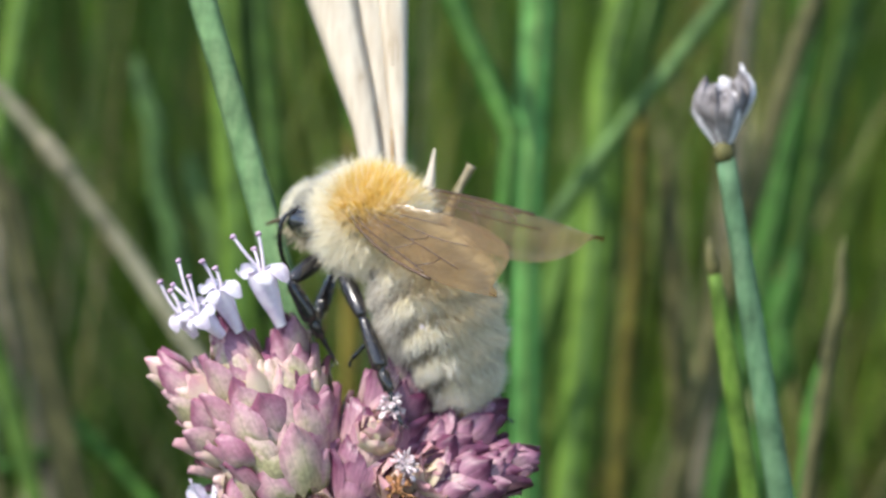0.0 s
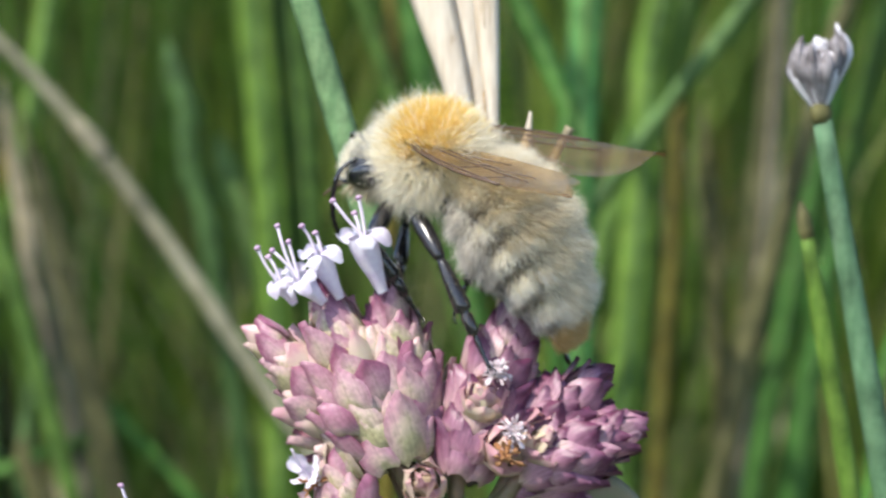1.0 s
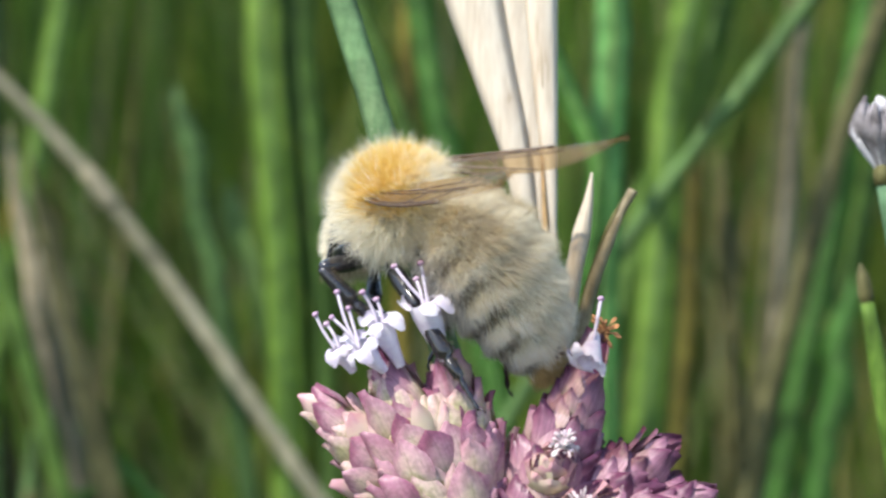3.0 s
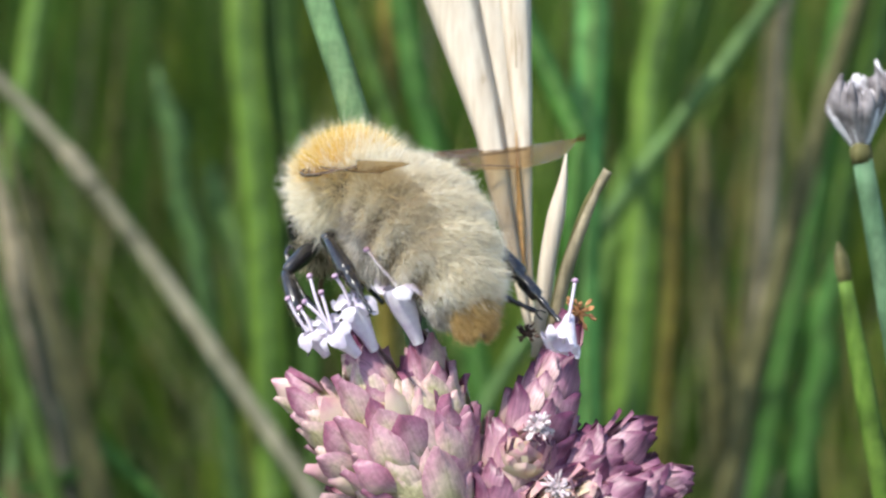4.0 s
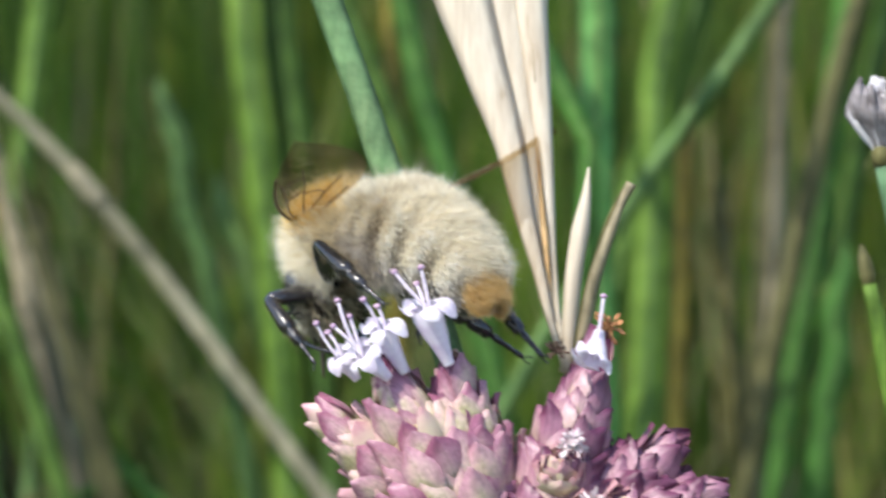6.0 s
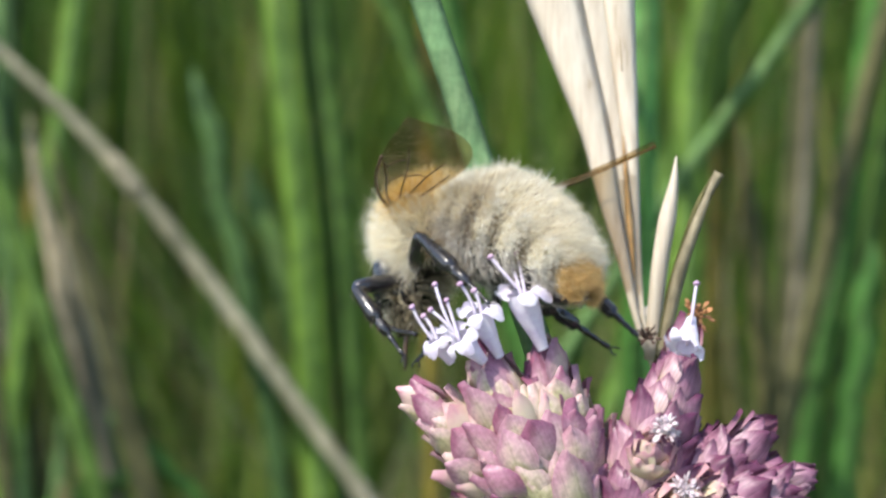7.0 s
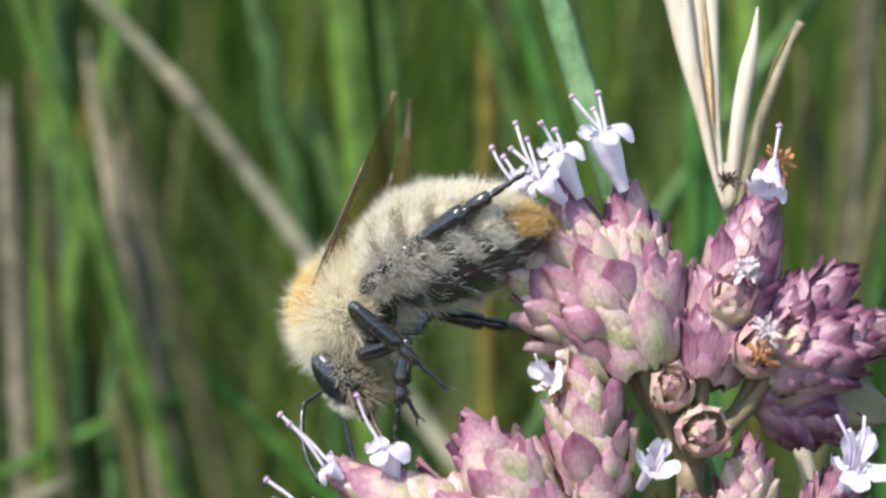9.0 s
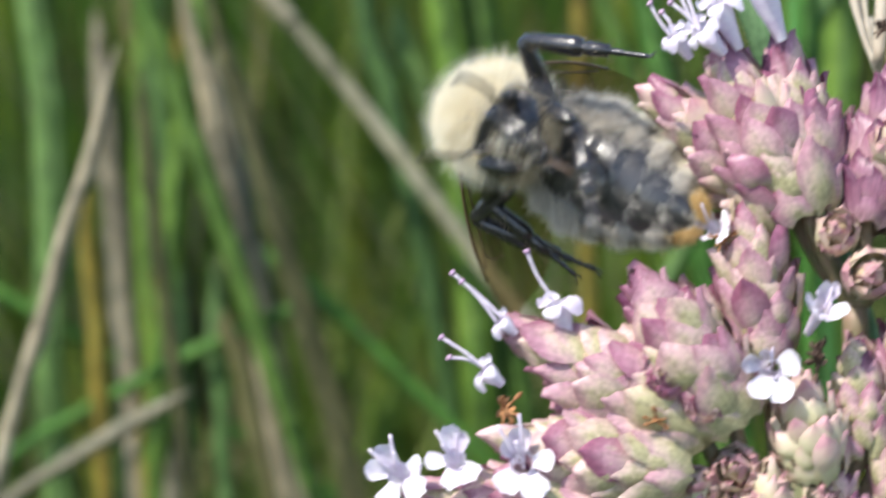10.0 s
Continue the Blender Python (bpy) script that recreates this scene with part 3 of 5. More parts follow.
BRACTS = {}
for key, skin in (("pink", M_BRACT), ("dusky", M_DUSKY), ("greenish", M_GREENISH)):
    BRACTS[key] = []
    for shape in ((2.8, 2.2, 0.26, 0.10, 1.2), (2.6, 2.4, 0.24, -0.05, 1.1), (3.0, 2.1, 0.22, 0.22, 1.3), (2.8, 2.0, 0.20, 0.34, 1.35), (2.5, 2.3, 0.28, 0.0, 1.15)):
        mesh = bract_mesh("bract", *shape)
        mesh.materials.append(skin)
        BRACTS[key].append(mesh)


OREGANO_BASE = Vector((0.012, 0.030, 0))
oregano = new("oregano_plant")
oregano.matrix_basis = Matrix.Translation(OREGANO_BASE)
tagged(oregano, "flowering oregano with pink bracts and small white flowers", "flower")


def O(x, y, z):
    """A view point in the plant's space."""
    return V(x, y, z) - OREGANO_BASE


def spike(low, tip, radius, rings, key="pink", size=1.0, seed=0, open_=1.0, dusk=1.0, pale=0.0):
    """A spikelet: a core and ranks of overlapping bracts."""
    rng = random.Random(seed)
    a, b = O(*low), O(*tip)
    way = (b - a).normalized()
    tall = (b - a).length
    at = Matrix.Translation(a) @ frame_on(way)
    bm = bmesh.new()
    run = [Vector((0, 0, tall * t)) for t in (0, 0.15, 0.4, 0.62, 0.78)]
    tube(bm, run, [radius * MM * k for k in (0.35, 0.62, 0.76, 0.58, 0.12)], 12)
    core = part("spikelet", bm, M_CORE, oregano, "", at)
    start = rng.uniform(0, 6.28)
    rings = round(rings * 1.22)
    for i in range(rings):
        t = i / (rings - 1)
        profile = (0.55 + 0.45 * math.sin(math.pi * min(1, t * 0.9 + 0.18))) * (1 - 0.45 * t ** 3)
        count = 8 if profile * radius > 1.5 else (7 if profile * radius > 0.9 else 5)
        for k in range(count):
            turn = start + i * (math.pi / count) * 1.0 + k * 2 * math.pi / count + rng.uniform(-0.12, 0.12)
            lean = (11 - 24 * t * t) * (open_ if t < 0.65 else 1.0) + rng.uniform(-4, 7)
            grow = size * radius / 2.2 * (1.0 - 0.18 * t) * rng.uniform(0.78, 1.12) * 0.77
            rad = radius * profile * 0.76 * rng.uniform(0.88, 1.12) * MM
            place = Matrix.Translation((0, 0, tall * 0.78 * t - 0.0003)) @ Matrix.Rotation(turn, 4, "Z") @ Matrix.Translation((rad, 0, 0)) \
                @ Matrix.Rotation(radians(lean), 4, "Y") @ Matrix.Rotation(rng.uniform(-0.2, 0.2), 4, "X") @ Matrix.Rotation(rng.uniform(-0.25, 0.25), 4, "Z") @ Matrix.Diagonal((grow * rng.uniform(0.8, 1.3), grow * rng.uniform(0.9, 1.25), grow * rng.uniform(0.85, 1.15), 1))
            shade = "dusky" if key == "pink" and rng.random() < (1.2 * t - 0.85) * dusk else key
            if pale and t > 0.35 and rng.random() < pale:
                shade = "greenish"
            part("bract", BRACTS[shade][rng.randrange(5)], None, core, "", place)
    return core


def corolla(place, way, size=1.0, seed=0, stamens=3, long=2.6, wide_open=1.0):
    """A small two-lipped flower with a tube, lobes and stamens."""
    rng = random.Random(seed)
    at = Matrix.Translation(O(*place)) @ frame_on(VIEW.to_3x3() @ Vector(way), VIEW.to_3x3() @ Vector((rng.uniform(-0.5, 0.5), -1, -0.4)))
    at = at @ Matrix.Diagonal((size, size, size, 1))
    bm = bmesh.new()
    tall = 1.7 * MM
    rows, sides = [], 12
    for t, r in ((-1.3, 0.24), (-0.5, 0.32), (0.0, 0.44), (0.18, 0.55)):
        rows.append([bm.verts.new((r * MM * math.cos(6.2832 * k / sides), r * MM * math.sin(6.2832 * k / sides), tall * t)) for k in range(sides)])
    for a, b in zip(rows, rows[1:]):
        for k in range(sides):
            bm.faces.new((a[k], a[(k + 1) % sides], b[(k + 1) % sides], b[k]))
    for turn, long_, wide, tip in ((0.0, 1.35, 1.05, 0.35), (1.15, 1.1, 0.95, 0.30), (-1.15, 1.1, 0.95, 0.30), (2.75, 0.85, 0.75, 0.75), (-2.75, 0.85, 0.75, 0.75)):
        spin, wob = Matrix.Rotation(turn + rng.uniform(-0.2, 0.2), 3, "Z"), rng.uniform(0.75, 1.2)
        grid = []
        for j in range(5):
            t = j / 4
            w = wide * 0.5 * (0.6, 0.95, 1.2, 1.1, 0.5)[j] * wob
            out = 0.46 + long_ * wob * math.sin(t * 1.25 * wide_open)
            rise = 0.15 + tip * t + 0.55 * long_ * (1 - math.cos(t * 0.9)) * (-0.5 if turn == 0.0 else 0.6) + long_ * 0.5 * t * (1 - wide_open)
            grid.append([bm.verts.new(spin @ Vector(((out - 0.06 * abs(s)) * MM, s * w * MM, (rise + 0.10 * s * s + rng.uniform(-0.16, 0.16)) * MM))) for s in (-1, -0.5, 0, 0.5, 1)])
        for a, b in zip(grid, grid[1:]):
            for k in range(4):
                bm.faces.new((a[k], a[k + 1], b[k + 1], b[k]))
    flower = part("flower", bm, M_PETAL, oregano, "small white to lilac two-lipped flower", at)
    for k in range(stamens):
        a = k * 2.1 + rng.uniform(-0.4, 0.4)
        d = Vector((math.cos(a), math.sin(a), 0))
        reach = long * rng.uniform(0.75, 1.1) * MM
        rise = (Vector((0, 0, 0.6)) + at.to_3x3().inverted() @ VIEW.to_3x3() @ Vector((-0.22, 0, 0.7)) * size).normalized() * reach
        run = glide([d * 0.15 * MM, d * 0.3 * MM + Vector((0, 0, reach * 0.25)) + rise * 0.3, d * 0.62 * MM + rise], 5)
        stalk = part("stamen", tube(bmesh.new(), run, 0.075 * MM, 6), M_STAMEN, flower)
    return flower


def tube_flower(base, throat, size, seed, tips, lip):
    """A flower that stands up out of its bract: a swollen tube, a small upper lip, three lower lobes and long stamens."""
    rng = random.Random(seed)
    a, b = O(*base), O(*throat)
    way = b - a
    tall = way.length
    down = O(*lip) - b
    at = Matrix.Translation(a) @ frame_on(way, down)
    bm = bmesh.new()
    rows, sides = [], 12
    for t, r in ((0.0, 0.26), (0.3, 0.38), (0.6, 0.56), (0.85, 0.66), (1.0, 0.62)):
        rows.append([bm.verts.new((size * r * MM * math.cos(6.2832 * k / sides) * rng.uniform(0.93, 1.07), size * r * MM * math.sin(6.2832 * k / sides), tall * t)) for k in range(sides)])
    for r0, r1 in zip(rows, rows[1:]):
        for k in range(sides):
            bm.faces.new((r0[k], r0[(k + 1) % sides], r1[(k + 1) % sides], r1[k]))
    for turn, long_, wide, fall in ((0.0, 1.25, 1.0, 1.0), (1.0, 1.0, 0.85, 0.8), (-1.0, 1.0, 0.85, 0.8), (2.7, 0.75, 0.8, -0.9), (-2.7, 0.75, 0.8, -0.9)):
        spin, wob, grid = Matrix.Rotation(turn + rng.uniform(-0.15, 0.15), 3, "Z"), rng.uniform(0.8, 1.2), []
        for j in range(6):
            t = j / 5
            w = size * wide * 0.5 * (0.8, 0.95, 1.1, 1.15, 0.95, 0.45)[j] * wob
            out = size * (0.6 + 0.55 * long_ * math.sin(t * 1.5))
            rise = tall / MM - size * fall * long_ * (0.9 * t * t - 0.25 * t)
            grid.append([bm.verts.new(spin @ Vector(((out - 0.08 * s * s) * MM, s * w * MM, (rise + rng.uniform(-0.05, 0.05)) * MM))) for s in (-1, -0.5, 0, 0.5, 1)])
        for r0, r1 in zip(grid, grid[1:]):
            for k in range(4):
                bm.faces.new((r0[k], r0[k + 1], r1[k + 1], r1[k]))
    flower = part("flower", bm, M_PETAL, oregano, "small white tubular flower with long stamens", at)
    back_ = at.inverted()
    for tip in tips:
        root = Vector((rng.uniform(-0.2, 0.2) * MM, rng.uniform(-0.2, 0.2) * MM, tall * 0.9))
        end = back_ @ O(*tip)
        mid = root.lerp(end, 0.5) + Vector((rng.uniform(-0.15, 0.15), rng.uniform(-0.15, 0.15), 0.1)) * MM
        part("stamen", tube(bmesh.new(), glide([root, mid, end], 5), 0.075 * MM, 6), M_STAMEN, flower)
        part("anther", lump(bmesh.new(), end, (0.17 * MM, 0.14 * MM, 0.12 * MM), None, 8, 6, 0.3), M_ANTHER, flower, "dull mauve anther")
    return flower


def withered(place, size, count, material, seed, label):
    """A shrivelled flower: a knot of crumpled strips."""
    rng = random.Random(seed)
    bm = bmesh.new()
    for k in range(count):
        d = Vector((rng.gauss(0, 1), rng.gauss(0, 1), rng.gauss(0.4, 1))).normalized()
        e = Vector((rng.gauss(0, 1), rng.gauss(0, 1), rng.gauss(0, 1)))
        s = size * MM
        run = glide([d * 0.1 * s, d * s * 0.5 + e * s * 0.15, d * s * rng.uniform(0.7, 1.1) + e * s * 0.3], 3)
        w = rng.uniform(0.2, 0.55) * s
        ribbon(bm, run, [w * (0.6 + 0.4 * math.sin(1.7 * i)) for i in range(len(run))], 0.6, e.normalized())
    part("withered_flower", bm, material, oregano, label, Matrix.Translation(O(*place)))


def cup(place, way, size, seed, key="greenish"):
    """An open seed cup within a rosette of short bracts."""
    rng = random.Random(seed)
    at = Matrix.Translation(O(*place)) @ frame_on(VIEW.to_3x3() @ Vector(way))
    body = part("seed_cup", lump(bmesh.new(), (0, 0, -0.3 * size * MM), (0.5 * size * MM, 0.5 * size * MM, 0.75 * size * MM), None, 14, 10, 0.3), M_CORE, oregano, "open greenish seed cup", at)
    for k in range(15):
        inner = k >= 9
        g = (0.50 if inner else 0.60) * size * rng.uniform(0.85, 1.12)
        place_ = Matrix.Rotation(k * (1.047 if inner else 0.698) + rng.uniform(-0.15, 0.15), 4, "Z") @ Matrix.Translation(((0.22 if inner else 0.45) * size * MM, 0, (-0.55 if inner else -0.95) * size * MM)) \
            @ Matrix.Rotation(radians((-8 if inner else 8) + rng.uniform(-6, 10)), 4, "Y") @ Matrix.Diagonal((g, g * 1.15, g * 0.9, 1))
        part("bract", BRACTS[key][rng.randrange(5)], None, body, "", place_)


def stem(points, radii, label=""):
    run = glide([O(*p) if not isinstance(p, Vector) else p for p in points], 7)
    span = len(run) - 1
    rs = [float(np.interp(i / span * (len(radii) - 1), range(len(radii)), radii)) * MM for i in range(len(run))]
    part("stem", tube(bmesh.new(), run, rs, 8), M_STEM, oregano, label)


def leaf(place, way, out, long, wide, seed):
    """A small pointed leaf at a fork."""
    a = O(*place)
    w = (VIEW.to_3x3() @ Vector(way)).normalized()
    o = (VIEW.to_3x3() @ Vector(out)).normalized()
    run = glide([a, a + w * long * MM * 0.5 + o * long * 0.08 * MM, a + w * long * MM - o * long * 0.1 * MM], 4)
    n = len(run) - 1
    part("leaf", ribbon(bmesh.new(), run, [wide * MM * max(0.05, math.sin(math.pi * (0.08 + 0.9 * i / n)) ** 0.8) for i in range(n + 1)], -0.3, o), M_STEM, oregano)


def build_oregano():
    # upper head
    spike((-1.6, 1.4, -9.9), (-8.5, 1.0, -3.7), 2.2, 9, seed=1, open_=2.4, dusk=0.0, pale=0.4)
    spike((-1.4, 0.2, -10.0), (-5.1, 0.3, -2.2), 2.6, 9, seed=2, pale=0.14)
    spike((-0.9, 0.9, -9.9), (-2.0, 0.9, -1.8), 2.3, 9, seed=3)
    spike((1.6, 0.4, -10.6), (5.0, 2.1, -0.8), 1.9, 10, "dusky", size=1.15, seed=4)
    spike((4.2, 1.0, -9.8), (8.0, 1.4, -5.9), 1.8, 7, "dusky", size=1.2, seed=5)
    spike((4.6, 0.2, -10.6), (9.9, 0.2, -8.3), 1.75, 8, "dusky", size=1.2, seed=6)
    spike((4.4, 1.8, -11.2), (8.5, 1.6, -13.2), 1.8, 7, "dusky", size=1.2, seed=7)
    cup((0.0, -1.2, -11.1), (-0.1, -0.9, 0.4), 1.1, 31)
    cup((1.3, -1.6, -13.0), (0.1, -1.0, 0.2), 1.25, 32)
    cup((3.7, -1.4, -9.5), (0.2, -0.9, 0.4), 1.25, 33)
    cup((5.2, -1.0, -9.2), (0.5, -0.7, 0.5), 1.15, 34)
    cup((2.6, -1.0, -7.2), (0.1, -0.8, 0.6), 1.1, 35)
    # middle spikelet and the right-hand group
    spike((-3.1, 0.2, -16.4), (-3.9, -0.4, -7.4), 1.5, 8, size=1.55, seed=8)
    spike((3.1, 0.0, -18.0), (3.5, -0.4, -12.9), 1.5, 7, seed=9)
    spike((6.4, 1.0, -19.0), (7.7, 0.6, -14.4), 1.7, 7, "dusky", seed=10)
    spike((1.2, 0.3, -20.8), (0.8, 0.2, -15.3), 1.6, 7, "pink", seed=11)
    spike((3.0, 0.8, -24.0), (3.4, 0.6, -18.5), 2.0, 7, "pink", seed=21)
    # lower head
    spike((-4.9, -0.2, -19.0), (-9.1, -0.9, -12.2), 2.35, 9, size=1.15, seed=12)
    spike((-6.4, 0.1, -19.4), (-15.2, -0.3, -14.3), 2.35, 9, size=1.15, seed=13)
    spike((-7.4, -0.4, -21.4), (-15.6, -0.8, -19.6), 2.3, 8, size=1.15, seed=14)
    spike((-10.4, -0.2, -23.8), (-20.0, -0.8, -21.6), 2.3, 8, size=1.15, seed=15)
    spike((-1.2, -0.6, -21.6), (-1.9, -1.0, -17.0), 1.7, 6, "greenish", seed=16)
    spike((-3.4, -0.4, -25.0), (-3.4, -0.9, -21.2), 1.6, 6, "greenish", seed=17)
    spike((-6.8, -0.2, -26.0), (-6.6, -0.9, -21.4), 1.5, 6, "greenish", seed=18)
    spike((-0.6, -0.4, -27.0), (-0.2, -0.6, -21.4), 1.9, 7, "pink", seed=19)
    cup((-4.8, -0.6, -21.3), (-0.2, -1, 0.3), 1.2, 80)
    cup((-3.0, -0.6, -22.2), (0.1, -1, 0.3), 1.3, 81)
    cup((-1.0, -0.6, -22.6), (0.3, -1, 0.3), 1.2, 82)
    cup((-6.5, -0.6, -22.1), (-0.3, -1, 0.3), 1.2, 83)
    cup((-4.2, -0.6, -22.9), (0.0, -1, 0.3), 1.3, 84)
    cup((-6.3, -2.0, -18.3), (-0.2, -1, 0.3), 0.9, 36, "pink")
    cup((-7.9, -2.2, -17.1), (-0.3, -1, 0.5), 1.0, 37, "pink")
    # flowers
    tube_flower((-2.0, -0.4, -2.6), (-3.0, -1.0, -0.1), 1.0, 41, ((-4.25, -0.9, 1.45), (-3.1, -0.8, 1.6), (-3.3, -0.6, 0.9)), (-1.2, -1.0, -1.4))
    tube_flower((-3.9, -0.6, -2.9), (-4.9, -1.2, -0.9), 0.85, 42, ((-5.0, -1.2, 0.0), (-5.6, -1.2, 0.3)), (-3.7, -1.4, -2.0))
    tube_flower((-4.6, -1.0, -3.1), (-5.7, -1.5, -2.0), 0.8, 43, ((-6.9, -1.4, -0.8), (-6.7, -1.2, 0.3), (-6.2, -1.2, -0.4)), (-5.0, -1.9, -2.9))
    tube_flower((-6.0, 0.2, -3.2), (-6.7, -0.1, -2.1), 0.7, 44, ((-7.7, 0.0, -0.7), (-7.2, 0.0, -1.1)), (-6.9, -0.6, -2.9))
    tube_flower((4.55, -0.1, -1.4), (4.2, -1.0, -2.6), 0.85, 45, ((4.75, -0.5, 0.15),), (3.5, -1.2, -3.2))
    corolla((-5.2, -0.6, -10.8), (-0.5, -0.6, 0.4), 0.7, 46, 1, 2.8, 0.7)
    corolla((-0.9, -1.8, -14.4), (0.25, -0.8, 0.6), 0.85, 47, 2, 1.4, 0.55)
    corolla((-3.3, -2.2, -16.9), (-0.25, -1, 0.0), 0.92, 48, 2, 0.9, 0.85)
    corolla((7.8, -0.9, -14.6), (0.2, -0.7, 0.8), 1.05, 50, 4, 2.2)
    tube_flower((-11.9, -0.8, -15.1), (-12.4, -1.0, -13.7), 0.9, 51, ((-13.6, -1.0, -11.4),), (-11.8, -1.6, -13.9))
    tube_flower((-14.2, -0.9, -15.0), (-14.9, -1.0, -14.4), 0.6, 52, ((-16.9, -1.0, -12.2), (-16.5, -1.0, -12.6)), (-15.1, -1.4, -15.2))
    tube_flower((-14.9, -1.0, -17.2), (-15.7, -1.2, -16.5), 0.7, 53, ((-17.5, -1.2, -15.0), (-17.2, -1.2, -15.9)), (-15.9, -1.8, -17.6))
    corolla((-14.2, -2.2, -20.6), (0.0, -1, 0.35), 1.05, 54, 4, 1.9)
    corolla((-17.1, -1.9, -20.4), (-0.2, -1, 0.5), 0.95, 55, 3, 1.9)
    corolla((-19.5, -1.7, -20.9), (-0.4, -0.8, 0.3), 1.0, 56, 3, 1.8)
    # shrivelled flowers
    withered((5.05, 1.9, -1.3), 0.6, 34, M_WITHERED, 61, "shrivelled rusty brown flower")
    withered((3.2, -1.7, -6.1), 0.65, 40, M_FLUFF, 62, "shrivelled pale pink flower")
    withered((3.9, -2.4, -8.7), 0.65, 40, M_FLUFF, 63, "shrivelled pale pink flower")
    withered((3.6, -2.6, -9.8), 0.65, 30, M_WITHERED, 64, "shrivelled rusty brown flower")
    withered((-5.0, -1.0, -11.3), 0.5, 14, M_WITHERED, 65, "shrivelled rusty brown flower")
    withered((-14.9, -1.2, -18.3), 0.75, 20, M_WITHERED, 66, "shrivelled rusty brown flower")
    withered((-8.3, -2.3, -18.9), 0.7, 16, M_WITHERED, 67, "shrivelled rusty brown flower")
    withered((2.7, 0.9, -2.2), 0.42, 44, M_DARK_WITHERED, 68, "shrivelled dark brown bud")
    withered((-1.0, -1.0, -16.7), 0.8, 22, M_DARK_WITHERED, 69, "shrivelled dark brown calyx")
    withered((-4.3, -0.8, -16.0), 0.6, 16, M_DARK_WITHERED, 70, "shrivelled dark brown calyx")
    # stems and leaves
    top_fork, low_fork = (1.0, 1.2, -14.5), (-2.6, 1.6, -27.0)
    for low in ((-1.6, 0.8, -10.4), (-1.2, -0.4, -10.4), (-0.8, 0.3, -10.4), (1.5, 0.3, -10.2), (4.3, 1.0, -9.7), (4.6, 0.3, -10.5), (4.4, 1.8, -11.2)):
        stem([low, (low[0] * 0.6 + 0.4, low[1] * 0.5 + 0.6, -12.4), top_fork], (0.35, 0.4, 0.5))
    stem([top_fork, (0.6, 1.6, -21), low_fork], (0.6, 0.65, 0.7))
    for low in ((-3.1, 0.4, -16.4), (3.1, 0.0, -17.8), (6.4, 1.0, -18.8), (1.2, 0.3, -20.6), (3.0, 0.8, -23.8), (-4.9, -0.2, -18.8), (-6.4, 0.1, -19.2),
                (-7.4, -0.4, -21.2), (-10.4, -0.2, -23.6), (-1.2, -0.6, -21.4), (-3.4, -0.4, -24.8), (-6.8, -0.2, -25.8), (-0.6, -0.4, -26.8)):
        stem([low, (low[0] * 0.6 - 0.9, low[1] * 0.5 + 0.9, min(-23.0, low[2] - 2.5)), low_fork], (0.35, 0.4, 0.5))
    stem([low_fork, (-0.5, 4, -80), (6, 12, -180), Vector((0, 0, -0.004))], (0.75, 0.85, 1.0, 1.2))
    leaf((5.0, 0.6, -11.0), (0.8, 0.1, -0.25), (0, -1, 0.2), 5.5, 2.6, 71)
    leaf((-2.0, 0.6, -12.0), (-0.5, 0.2, -0.6), (0, -1, 0.2), 4.0, 1.6, 72)
    leaf((-3.0, 0.2, -20.5), (0.4, -0.3, -0.7), (0, -1, 0.3), 4.5, 2.2, 73)
    leaf((-8.2, 0.4, -21.0), (-0.9, 0.1, -0.1), (0, -0.6, -0.8), 5.0, 2.4, 74)


build_oregano()


# ---- the bee ----
bee = new("bee")
BEE_SIZE = 1.1
bee.scale = (BEE_SIZE,) * 3
tagged(bee, "furry carder bee with orange back and banded abdomen", "bee")


def hairs(name, roots, ways, lengths, width, material, parent, seed, label="", droop=0.25):
    """A coat of fine tapered hairs as one mesh."""
    rng = np.random.RandomState(seed)
    n = len(roots)
    roots, ways = np.array(roots), np.array(ways)
    ways = ways + rng.normal(0, 0.22, ways.shape)
    ways /= np.linalg.norm(ways, axis=1)[:, None]
    long = np.array(lengths)[:, None]
    side = np.cross(ways, rng.normal(0, 1, (n, 3)))
    side /= np.linalg.norm(side, axis=1)[:, None]
    bend = np.cross(side, ways) * rng.normal(0, droop, (n, 1))
    w = width * rng.uniform(0.7, 1.3, (n, 1))
    mid = roots + (ways + bend * 0.3) * long * 0.55
    tip = roots + (ways + bend) * long
    verts = np.stack([roots - side * w, roots + side * w, mid - side * w * 0.7, mid + side * w * 0.7, tip], 1).reshape(-1, 3)
    faces = []
    for i in range(n):
        a = 5 * i
        faces += [(a, a + 1, a + 3, a + 2), (a + 2, a + 3, a + 4)]
    part(name, sheet(name, verts.tolist(), faces, False), material, parent, label)


def on_ball(count, radii, keep, rng):
    """Places and normals on an ellipsoid where keep(unit) holds."""
    roots, ways = [], []
    while len(roots) < count:
        u = Vector((rng.gauss(0, 1), rng.gauss(0, 1), rng.gauss(0, 1))).normalized()
        if keep(u):
            roots.append((u.x * radii[0], u.y * radii[1], u.z * radii[2]))
            ways.append(Vector((u.x / radii[0], u.y / radii[1], u.z / radii[2])).normalized())
    return roots, ways


